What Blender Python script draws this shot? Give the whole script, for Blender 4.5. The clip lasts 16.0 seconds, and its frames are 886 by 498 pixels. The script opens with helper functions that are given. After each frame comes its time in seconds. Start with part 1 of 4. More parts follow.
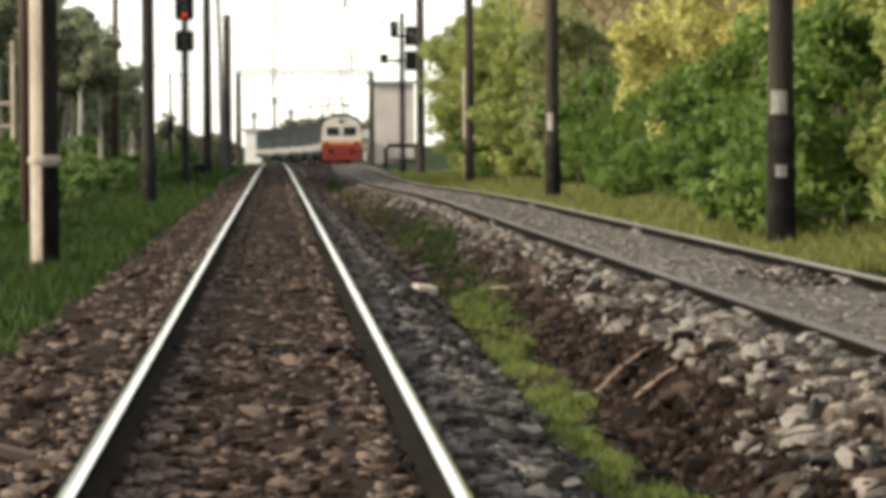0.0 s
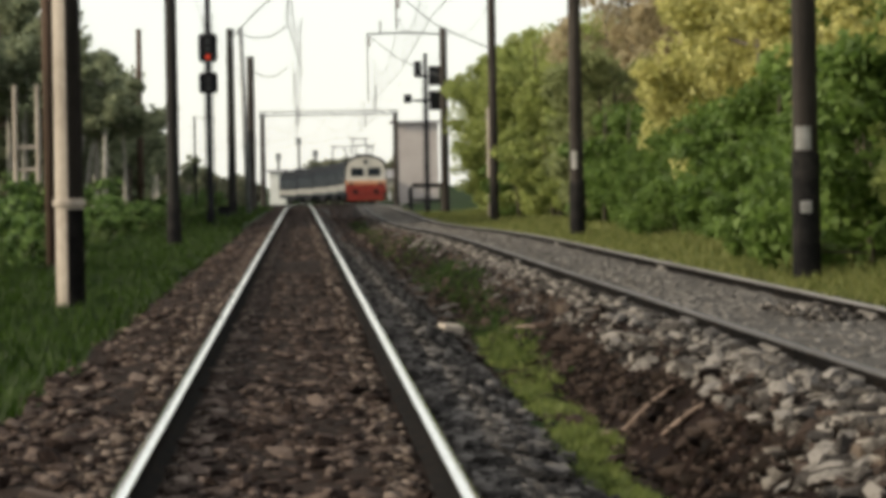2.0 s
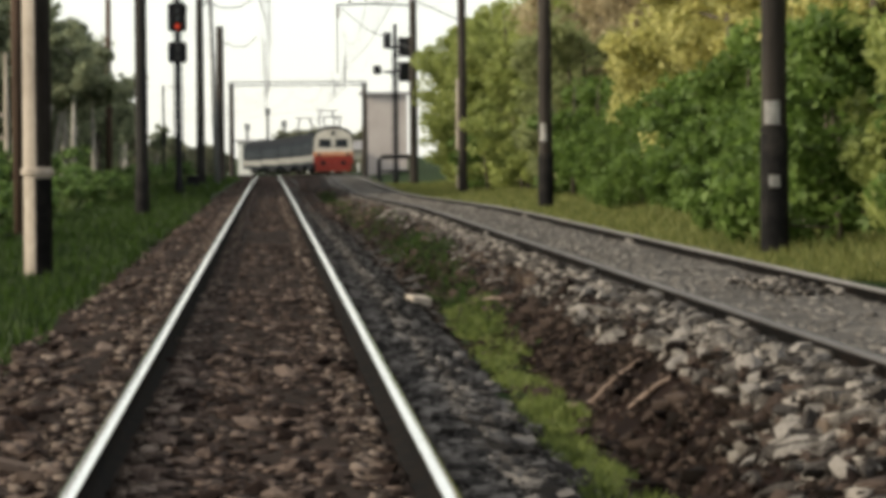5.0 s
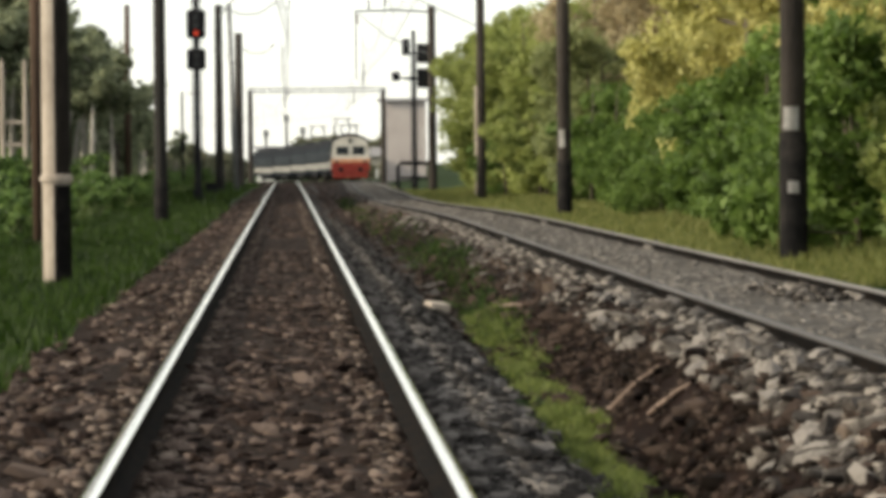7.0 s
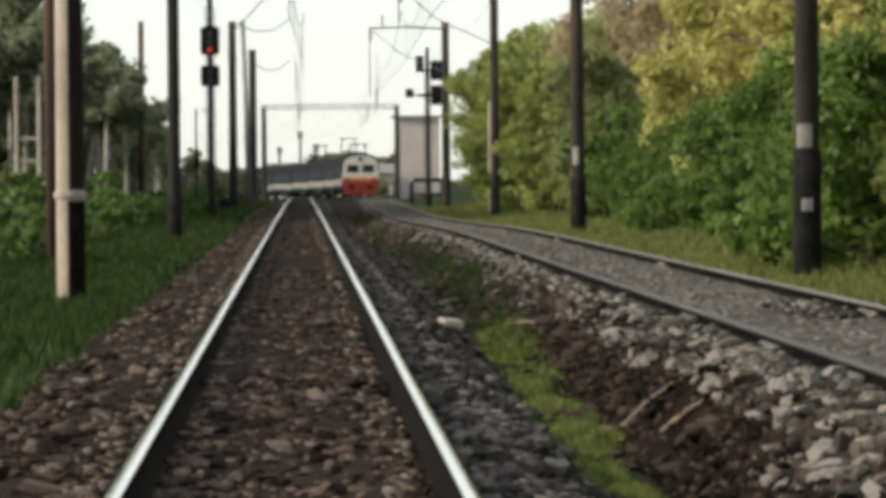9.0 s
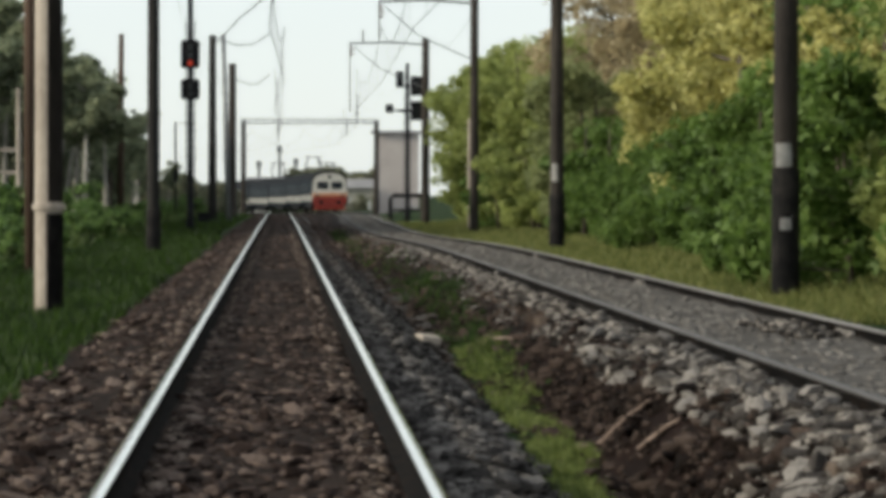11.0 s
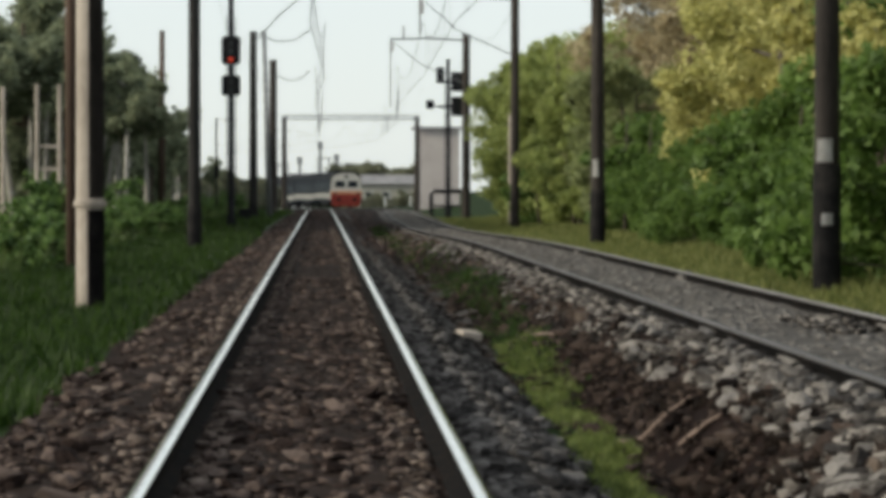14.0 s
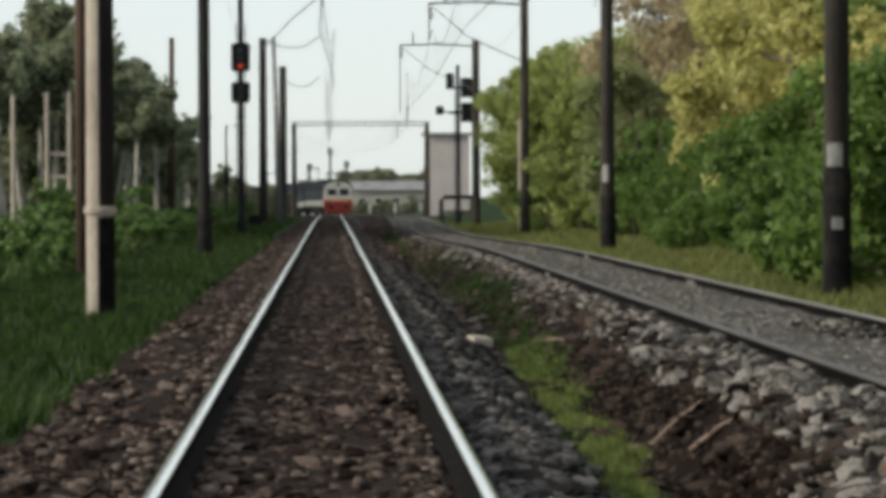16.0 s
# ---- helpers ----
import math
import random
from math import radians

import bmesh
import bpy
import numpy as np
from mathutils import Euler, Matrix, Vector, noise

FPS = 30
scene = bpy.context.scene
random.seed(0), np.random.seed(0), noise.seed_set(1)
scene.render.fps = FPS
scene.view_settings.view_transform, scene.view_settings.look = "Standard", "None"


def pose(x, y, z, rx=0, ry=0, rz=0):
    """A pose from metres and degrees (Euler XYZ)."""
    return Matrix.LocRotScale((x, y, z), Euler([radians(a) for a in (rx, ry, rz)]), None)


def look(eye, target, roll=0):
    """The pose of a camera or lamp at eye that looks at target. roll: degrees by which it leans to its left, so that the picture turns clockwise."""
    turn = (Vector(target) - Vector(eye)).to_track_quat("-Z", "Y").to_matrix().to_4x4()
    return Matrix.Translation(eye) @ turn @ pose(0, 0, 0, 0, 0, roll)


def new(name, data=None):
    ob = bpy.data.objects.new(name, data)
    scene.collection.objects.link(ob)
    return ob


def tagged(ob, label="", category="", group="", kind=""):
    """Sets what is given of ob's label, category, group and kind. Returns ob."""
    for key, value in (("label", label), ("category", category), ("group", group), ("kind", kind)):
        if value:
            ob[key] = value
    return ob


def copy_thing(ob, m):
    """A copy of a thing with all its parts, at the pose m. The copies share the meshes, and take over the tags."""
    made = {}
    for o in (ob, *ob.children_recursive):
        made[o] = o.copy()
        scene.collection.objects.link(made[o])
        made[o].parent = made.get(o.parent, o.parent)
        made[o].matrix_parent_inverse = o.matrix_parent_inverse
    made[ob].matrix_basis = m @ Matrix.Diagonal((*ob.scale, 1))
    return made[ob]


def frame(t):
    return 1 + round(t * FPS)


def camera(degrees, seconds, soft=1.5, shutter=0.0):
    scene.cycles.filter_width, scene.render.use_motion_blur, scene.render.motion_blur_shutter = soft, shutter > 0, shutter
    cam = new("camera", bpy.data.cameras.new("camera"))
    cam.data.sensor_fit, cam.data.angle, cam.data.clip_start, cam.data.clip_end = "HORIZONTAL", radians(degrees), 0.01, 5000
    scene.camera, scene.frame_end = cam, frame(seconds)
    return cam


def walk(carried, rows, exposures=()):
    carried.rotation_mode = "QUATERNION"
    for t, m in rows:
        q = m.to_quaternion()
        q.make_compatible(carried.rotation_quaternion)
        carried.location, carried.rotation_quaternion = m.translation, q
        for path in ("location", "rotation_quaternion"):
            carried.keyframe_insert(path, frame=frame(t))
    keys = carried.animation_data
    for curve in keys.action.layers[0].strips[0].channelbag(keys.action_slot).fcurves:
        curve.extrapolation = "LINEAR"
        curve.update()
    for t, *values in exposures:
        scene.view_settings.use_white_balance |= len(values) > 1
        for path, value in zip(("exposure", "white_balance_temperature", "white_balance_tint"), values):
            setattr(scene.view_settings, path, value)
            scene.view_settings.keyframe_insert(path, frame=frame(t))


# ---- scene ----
# ---- camera ----
# x to the right of the near track's axis, y along the line, z = 0 at the near rail heads.
EYE_X, EYE_Z = 0.055, 1.41
cam = camera(15.0, 16.0, soft=5.0)
# seconds, turn to the right of the line, tilt below the horizon, roll (degrees)
TURNS = [(0, -2.844, -1.812, -0.36), (0.5, -2.973, -1.792, -0.40), (1, -2.749, -1.454, -0.57), (1.5, -2.609, -1.460, -0.65),
         (2, -2.420, -1.137, -0.94), (2.5, -2.460, -1.464, -0.71), (3, -2.477, -1.473, -0.78), (3.5, -2.545, -1.678, -0.69),
         (5.8, -3.058, -1.501, -0.49), (6, -2.832, -1.445, -0.51), (6.5, -2.772, -1.579, -0.57), (7, -2.637, -1.515, -0.56),
         (7.5, -2.769, -1.515, -0.46), (8, -2.742, -1.348, -0.47), (8.5, -2.465, -1.288, -0.51), (9, -2.410, -1.226, -0.49),
         (9.2, -2.441, -1.334, -0.35), (11.3, -2.756, -0.853, 0.10), (11.5, -2.578, -0.806, 0.04), (12, -2.702, -0.887, 0.12),
         (12.5, -2.234, -0.656, 0.04), (13, -1.898, -0.641, 0.17), (13.5, -2.034, -0.692, 0.12), (14, -2.084, -1.031, 0.00),
         (14.5, -2.098, -1.038, -0.12), (15, -1.749, -1.056, -0.22), (15.5, -1.922, -1.002, -0.29), (16, -1.909, -0.930, -0.25)]


def aim(turn, tilt, roll):
    a, b = radians(-turn), radians(tilt)
    to = Vector((math.sin(a) * math.cos(b), math.cos(a) * math.cos(b), math.sin(b)))
    eye = Vector((EYE_X, 0, EYE_Z))
    return look(eye, eye + to * 100, roll)


walk(cam, [(t, aim(a, b, c)) for t, a, b, c in TURNS],
     exposures=[(0.0, 0.36, 6950, 7), (0.5, 0.11, 6950, 7), (1.0, 0.12, 6880, 7), (2.0, -0.15, 6740, 7), (3.5, -0.37, 6620, 6),
                (5.8, 0.06, 6780, 7), (7.5, 0.06, 6780, 7), (8.5, -0.14, 6620, 7), (9.0, -0.18, 6560, 6), (11.5, -0.37, 6180, 5), (16.0, -0.42, 6180, 5)])

# ---- world and sun ----
SUN_EL, SUN_AZ = 23.0, -102.0          # azimuth from +y, clockwise: behind on the left-hand side
world = bpy.data.worlds.new("sky")
scene.world = world
world.use_nodes = True
wn = world.node_tree.nodes
sky = wn.new("ShaderNodeTexSky")
sky.sky_type, sky.sun_disc = "NISHITA", False
sky.sun_elevation, sky.sun_rotation = radians(SUN_EL), radians(SUN_AZ)
sky.air_density, sky.dust_density, sky.ozone_density = 0.8, 0.8, 1.0
wn["Background"].inputs["Strength"].default_value = 0.15
veil = wn.new("ShaderNodeMix")              # thin high cloud over the blue
veil.data_type = "RGBA"
veil.inputs[0].default_value = 0.68
veil.inputs[7].default_value = (9.3, 9.2, 8.85, 1)
world.node_tree.links.new(sky.outputs[0], veil.inputs[6])
world.node_tree.links.new(veil.outputs[2], wn["Background"].inputs[0])
sun = new("sun", bpy.data.lights.new("sun", "SUN"))
sun.data.energy, sun.data.angle, sun.data.color = 5.4, radians(2.5), (1.0, 0.88, 0.7)
az = radians(SUN_AZ)
sun.matrix_world = look((0, 0, 0), (-math.sin(az) * 10, -math.cos(az) * 10, -10 * math.tan(radians(SUN_EL))))


# ---- materials ----
def material(name, colours, scale=4.0, rough=0.85, metal=0.0, bump=0.3, bump_scale=None, island=0.0, per_object=0.0, detail=6.0,
             stretch=(1, 1, 1), translucent=0.0, emit=None, spec=0.35):
    """A surface whose colour wanders over a ramp at two scales, with relief; colours: (place, (r, g, b)) along the ramp."""
    m = bpy.data.materials.new(name)
    m.use_nodes = True
    t = m.node_tree
    n, l = t.nodes, t.links
    b = n["Principled BSDF"]
    co = n.new("ShaderNodeTexCoord")
    mp = n.new("ShaderNodeMapping")
    mp.inputs["Scale"].default_value = stretch
    l.new(co.outputs["Object"], mp.inputs[0])
    big, fine = n.new("ShaderNodeTexNoise"), n.new("ShaderNodeTexNoise")
    for x, s in ((big, scale), (fine, bump_scale or scale * 7)):
        x.inputs["Scale"].default_value, x.inputs["Detail"].default_value = s, detail
        l.new(mp.outputs[0], x.inputs["Vector"])
    mix = n.new("ShaderNodeMath")
    mix.operation = "MULTIPLY_ADD"
    mix.inputs[1].default_value = 0.35
    l.new(fine.outputs[0], mix.inputs[0])
    sc = n.new("ShaderNodeMath")
    sc.operation = "MULTIPLY"
    sc.inputs[1].default_value = 0.65
    l.new(big.outputs[0], sc.inputs[0])
    l.new(sc.outputs[0], mix.inputs[2])
    value = mix.outputs[0]
    for amount, kind, out in ((island, "ShaderNodeNewGeometry", "Random Per Island"), (per_object, "ShaderNodeObjectInfo", "Random")):
        if amount:
            r = n.new(kind)
            ma = n.new("ShaderNodeMath")
            ma.operation = "MULTIPLY_ADD"
            ma.inputs[1].default_value = amount
            l.new(r.outputs[out], ma.inputs[0])
            s2 = n.new("ShaderNodeMath")
            s2.operation = "SUBTRACT"
            s2.inputs[1].default_value = amount / 2
            l.new(value, s2.inputs[0])
            l.new(s2.outputs[0], ma.inputs[2])
            value = ma.outputs[0]
    ramp = n.new("ShaderNodeValToRGB")
    e = ramp.color_ramp.elements
    while len(e) < len(colours):
        e.new(0.5)
    for el, (p, c) in zip(e, colours):
        el.position, el.color = p, (*c, 1)
    l.new(value, ramp.inputs[0])
    l.new(ramp.outputs[0], b.inputs["Base Color"])
    b.inputs["Roughness"].default_value, b.inputs["Metallic"].default_value = rough, metal
    b.inputs["Specular IOR Level"].default_value = spec
    if bump:
        bp = n.new("ShaderNodeBump")
        bp.inputs["Strength"].default_value, bp.inputs["Distance"].default_value = bump, 0.02
        l.new(fine.outputs[0], bp.inputs["Height"])
        l.new(bp.outputs[0], b.inputs["Normal"])
    if translucent:
        tr, ad = n.new("ShaderNodeBsdfTranslucent"), n.new("ShaderNodeMixShader")
        ad.inputs[0].default_value = translucent
        l.new(ramp.outputs[0], tr.inputs[0])
        l.new(b.outputs[0], ad.inputs[1])
        l.new(tr.outputs[0], ad.inputs[2])
        l.new(ad.outputs[0], n["Material Output"].inputs[0])
    if emit:
        b.inputs["Emission Color"].default_value, b.inputs["Emission Strength"].default_value = (*emit[0], 1), emit[1]
    return m


def ramp3(a, b, c):
    return [(0.3, a), (0.5, b), (0.7, c)]


M = {
    "soil": material("soil", ramp3((0.0038, 0.00198, 0.00138), (0.00764, 0.00393, 0.00288), (0.0167, 0.00905, 0.00669)), 1.5, bump=0.8, bump_scale=14, spec=0.04),
    "bed": material("track_bed", ramp3((0.0075, 0.0046, 0.0035), (0.0155, 0.0098, 0.0075), (0.031, 0.0205, 0.016)), 1.2, bump=1.0, bump_scale=18, spec=0.04),
    "greybed": material("grey_bed", ramp3((0.02, 0.0185, 0.0178), (0.046, 0.0425, 0.0405), (0.098, 0.091, 0.0865)), 1.2, bump=1.0, bump_scale=16, spec=0.04),
    "palebed": material("pale_dusty_bed", ramp3((0.034, 0.031, 0.029), (0.075, 0.069, 0.064), (0.15, 0.138, 0.128)), 1.6, bump=1.0, bump_scale=16, stretch=(0.5, 1.6, 1), spec=0.04),
    "turf": material("turf", ramp3((0.00516, 0.0116, 0.00258), (0.0129, 0.0265, 0.00516), (0.0258, 0.0398, 0.0103)), 0.8, bump=0.8, bump_scale=10, spec=0.04),
    "brownstone": material("brown_stone", ramp3((0.008, 0.0053, 0.0046), (0.03, 0.0205, 0.0176), (0.11, 0.083, 0.072)), 0.9, island=0.5, bump_scale=40, bump=0.6, spec=0.04),
    "clod": material("soil_clod", ramp3((0.00464, 0.00351, 0.00299), (0.0139, 0.0102, 0.00839), (0.0557, 0.0416, 0.0355)), 0.9, island=0.5, bump_scale=40, bump=0.4, spec=0.04),
    "greystone": material("grey_stone", ramp3((0.0135, 0.0125, 0.0123), (0.049, 0.045, 0.0435), (0.145, 0.134, 0.128)), 0.9, island=0.5, bump_scale=40, bump=0.4, spec=0.04),
    "palestone": material("pale_stone", ramp3((0.0163, 0.0146, 0.0137), (0.0607, 0.0542, 0.0494), (0.202, 0.183, 0.167)), 0.9, island=0.6, bump_scale=40, bump=0.4, spec=0.04),
    "loosepale": material("loose_pale_stone", ramp3((0.035, 0.031, 0.029), (0.095, 0.086, 0.08), (0.21, 0.193, 0.18)), 5, per_object=0.6, bump=0.5, spec=0.04),
    "loosegrey": material("loose_grey_stone", ramp3((0.02, 0.0187, 0.0184), (0.056, 0.052, 0.0505), (0.135, 0.125, 0.12)), 5, per_object=0.6, bump=0.5, spec=0.04),
    "loosebrown": material("loose_brown_stone", ramp3((0.012, 0.008, 0.007), (0.04, 0.0285, 0.025), (0.12, 0.092, 0.08)), 5, per_object=0.6, bump=0.5, spec=0.04),
    "loosesoil": material("loose_dark_clod", ramp3((0.006, 0.004, 0.0035), (0.016, 0.011, 0.0095), (0.045, 0.033, 0.028)), 5, per_object=0.6, bump=0.5, spec=0.04),
    "buffstone": material("buff_stone", ramp3((0.03, 0.0225, 0.0188), (0.075, 0.058, 0.049), (0.15, 0.12, 0.104)), 6, island=0.6, bump=0.4, spec=0.04),
    "steel": material("polished_steel", ramp3((0.8, 0.78, 0.74), (0.88, 0.86, 0.82), (0.93, 0.91, 0.87)), 3, rough=0.11, metal=1.0, bump=0.02, stretch=(1, 0.05, 1)),
    "wornsteel": material("worn_steel", ramp3((0.13, 0.118, 0.108), (0.19, 0.175, 0.165), (0.26, 0.245, 0.235)), 3, rough=0.55, metal=0.4, bump=0.1, stretch=(1, 0.1, 1)),
    "dullsteel": material("dull_rusty_steel", ramp3((0.045, 0.04, 0.037), (0.075, 0.068, 0.064), (0.115, 0.106, 0.1)), 3, rough=0.6, metal=0.3, bump=0.1, stretch=(1, 0.1, 1)),
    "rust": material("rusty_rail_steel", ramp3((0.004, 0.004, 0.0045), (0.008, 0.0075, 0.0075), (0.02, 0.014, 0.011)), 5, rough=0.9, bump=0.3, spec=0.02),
    "sleeper": material("weathered_sleeper", ramp3((0.02, 0.014, 0.011), (0.045, 0.033, 0.026), (0.1, 0.078, 0.063)), 3, bump=0.5, per_object=0.5, stretch=(0.3, 2, 1), spec=0.04),
    "concrete": material("weathered_concrete", ramp3((0.2, 0.168, 0.14), (0.34, 0.295, 0.252), (0.46, 0.405, 0.352)), 1.3, bump=0.3, stretch=(1, 1, 0.35), bump_scale=20),
    "darkconcrete": material("dark_concrete", ramp3((0.0137, 0.0105, 0.00858), (0.0292, 0.0234, 0.0195), (0.0585, 0.0488, 0.041)), 1.3, bump=0.3, stretch=(1, 1, 0.3), bump_scale=20),
    "sootconcrete": material("blackened_concrete", ramp3((0.007, 0.0065, 0.006), (0.014, 0.0125, 0.0115), (0.03, 0.0265, 0.024)), 1.3, bump=0.3, stretch=(1, 1, 0.3), bump_scale=20),
    "bitumen": material("bitumen_coat", ramp3((0.008, 0.008, 0.009), (0.018, 0.017, 0.017), (0.045, 0.04, 0.036)), 3, rough=0.9, bump=0.3, spec=0.03),
    "farstone": material("far_track_stone", ramp3((0.06, 0.055, 0.051), (0.118, 0.109, 0.102), (0.205, 0.19, 0.178)), 6, island=0.35, bump=0.4, spec=0.04),
    "whitepaint": material("chalky_white_paint", ramp3((0.3, 0.29, 0.27), (0.52, 0.51, 0.49), (0.66, 0.65, 0.63)), 5, bump=0.2),
    "oldwood": material("old_brown_timber", ramp3((0.028, 0.0168, 0.0112), (0.0595, 0.035, 0.0231), (0.105, 0.0665, 0.0455)), 2, bump=0.5, stretch=(2, 2, 0.2)),
    "blackpaint": material("black_paint", ramp3((0.006, 0.006, 0.007), (0.014, 0.014, 0.016), (0.03, 0.03, 0.034)), 5, rough=0.7, bump=0.1, spec=0.04),
    "galv": material("galvanised_steel", ramp3((0.12, 0.125, 0.13), (0.2, 0.205, 0.21), (0.3, 0.3, 0.3)), 4, rough=0.5, metal=0.4, bump=0.1),
    "wire": material("weathered_wire", ramp3((0.048, 0.048, 0.048), (0.078, 0.078, 0.078), (0.12, 0.12, 0.12)), 4, rough=0.6, metal=0.3, bump=0.0),
    "insulator": material("glazed_insulator", ramp3((0.12, 0.06, 0.04), (0.2, 0.1, 0.07), (0.26, 0.14, 0.1)), 8, rough=0.25, bump=0.0),
    "redlamp": material("lit_red_lens", ramp3((0.5, 0.03, 0.02), (0.6, 0.04, 0.02), (0.7, 0.05, 0.03)), 5, rough=0.3, bump=0.0, emit=((1.0, 0.09, 0.03), 0.4)),
    "bark": material("bark", ramp3((0.03, 0.024, 0.018), (0.075, 0.06, 0.046), (0.14, 0.115, 0.09)), 3, bump=0.9, stretch=(2, 2, 0.4)),
    "deadwood": material("dead_branch_wood", ramp3((0.09, 0.062, 0.05), (0.16, 0.115, 0.094), (0.23, 0.17, 0.14)), 6, bump=0.5),
    "palebark": material("pale_bark", ramp3((0.12, 0.114, 0.102), (0.3, 0.282, 0.252), (0.48, 0.456, 0.42)), 2.5, bump=0.6, stretch=(2, 2, 0.6)),
    # Verge shrubs: a darker copy of the deep green leaf, shade in its colour.
    "bramble": material("shaded_shrub_leaf", ramp3((0.046, 0.088, 0.022), (0.102, 0.175, 0.042), (0.175, 0.26, 0.075)), 0.7, rough=0.6, island=0.5, bump=0, translucent=0.4),
    "leafdark": material("deep_green_leaf", ramp3((0.08, 0.134, 0.029), (0.152, 0.237, 0.051), (0.24, 0.34, 0.09)), 0.4, rough=0.6, island=0.3, bump=0, translucent=0.5),
    # Deep green leaf taken darker, so the low hedge's shade sits in the colour.
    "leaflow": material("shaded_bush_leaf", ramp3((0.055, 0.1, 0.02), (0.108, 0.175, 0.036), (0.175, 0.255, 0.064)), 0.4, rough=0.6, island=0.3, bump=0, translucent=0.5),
    "leafgreen": material("fresh_green_leaf", ramp3((0.15, 0.185, 0.052), (0.28, 0.325, 0.097), (0.42, 0.455, 0.16)), 0.4, rough=0.6, island=0.3, bump=0, translucent=0.5),
    "leafyellow": material("yellow_green_leaf", ramp3((0.29, 0.285, 0.09), (0.47, 0.45, 0.158), (0.62, 0.58, 0.24)), 0.5, rough=0.6, island=0.4, bump=0, translucent=0.5),
    "leafolive": material("olive_bud_leaf", ramp3((0.24, 0.2, 0.115), (0.4, 0.335, 0.2), (0.55, 0.465, 0.3)), 0.5, rough=0.7, island=0.4, bump=0, translucent=0.5),
    "leafgreyish": material("grey_green_leaf", ramp3((0.14, 0.165, 0.07), (0.235, 0.265, 0.115), (0.34, 0.365, 0.175)), 0.4, rough=0.7, island=0.3, bump=0, translucent=0.5),
    # Left woods' leaf greyed and lightened: aerial haze mixed into the colour.
    "leafshade": material("hazed_green_leaf", ramp3((0.105, 0.128, 0.08), (0.21, 0.238, 0.145), (0.33, 0.355, 0.225)), 0.6, rough=0.7, island=0.4, bump=0, translucent=0.5),
    # Far bushes carry the haze of distance in their leaf colour.
    "leafhaze": material("hazy_far_leaf", ramp3((0.13, 0.14, 0.09), (0.21, 0.215, 0.145), (0.3, 0.3, 0.21)), 0.3, rough=0.8, island=0.4, bump=0, translucent=0.5),
    "grass": material("grass_blades", ramp3((0.0085, 0.0215, 0.0026), (0.021, 0.0455, 0.005), (0.045, 0.081, 0.0105)), 0.5, rough=0.6, island=0.4, bump=0, translucent=0.5),
    # Grass again in a lighter tone: the lit strip before the woods, painted in.
    "roughgrass": material("lit_grass_blades", ramp3((0.032, 0.052, 0.014), (0.068, 0.102, 0.026), (0.12, 0.158, 0.05)), 0.5, rough=0.6, island=0.4, bump=0, translucent=0.5),
    "stripgrass": material("bright_grass_blades", ramp3((0.043, 0.063, 0.013), (0.1, 0.136, 0.029), (0.185, 0.217, 0.06)), 0.9, rough=0.6, island=0.5, bump=0, translucent=0.4),
    "drygrass": material("dry_grass_blades", ramp3((0.08, 0.1, 0.026), (0.155, 0.175, 0.048), (0.26, 0.26, 0.095)), 0.5, rough=0.7, island=0.4, bump=0, translucent=0.5),
    "trainwhite": material("cream_coach_paint", ramp3((0.465, 0.435, 0.375), (0.555, 0.525, 0.465), (0.6, 0.5775, 0.525)), 1.5, rough=0.35, bump=0.02),
    "trainred": material("red_coach_paint", ramp3((0.14, 0.014, 0.0095), (0.2, 0.022, 0.013), (0.245, 0.034, 0.018)), 1.5, rough=0.4, bump=0.02),
    "trainorange": material("orange_coach_paint", ramp3((0.42, 0.19, 0.1), (0.52, 0.26, 0.145), (0.58, 0.33, 0.2)), 1.5, rough=0.4, bump=0.02),
    "trainblue": material("dark_blue_coach_paint", ramp3((0.0112, 0.015, 0.0206), (0.0169, 0.021, 0.027), (0.0244, 0.0292, 0.0356)), 1.5, rough=0.8, spec=0.05, bump=0.02),
    "traingrey": material("light_grey_coach_paint", ramp3((0.133, 0.138, 0.133), (0.204, 0.204, 0.194), (0.275, 0.275, 0.265)), 1.5, rough=0.8, spec=0.15, bump=0.02),
    "trainroof": material("sooty_coach_roof", ramp3((0.006, 0.007, 0.009), (0.012, 0.0135, 0.016), (0.022, 0.0235, 0.026)), 1.5, rough=0.85, bump=0.1, spec=0.06),
    "coachglass": material("dusty_coach_glass", ramp3((0.012, 0.016, 0.02), (0.022, 0.028, 0.034), (0.035, 0.042, 0.05)), 1.0, rough=0.6, bump=0.0, spec=0.08),
    "glass": material("dark_window_glass", ramp3((0.015, 0.02, 0.022), (0.025, 0.03, 0.033), (0.04, 0.045, 0.05)), 1.0, rough=0.08, bump=0.0, spec=0.5),
    "plaster": material("pinkish_plaster", ramp3((0.4, 0.35, 0.33), (0.48, 0.43, 0.41), (0.54, 0.5, 0.47)), 0.5, bump=0.1),
    "hazewall": material("faded_buff_plaster", ramp3((0.27, 0.255, 0.215), (0.34, 0.325, 0.275), (0.4, 0.385, 0.335)), 0.5, bump=0.1),
    "whiteplaster": material("white_plaster", ramp3((0.6, 0.6, 0.57), (0.72, 0.72, 0.69), (0.78, 0.78, 0.76)), 0.5, bump=0.1),
    "roofing": material("grey_roofing", ramp3((0.121, 0.121, 0.133), (0.206, 0.2, 0.206), (0.303, 0.29, 0.29)), 0.8, bump=0.3),
}


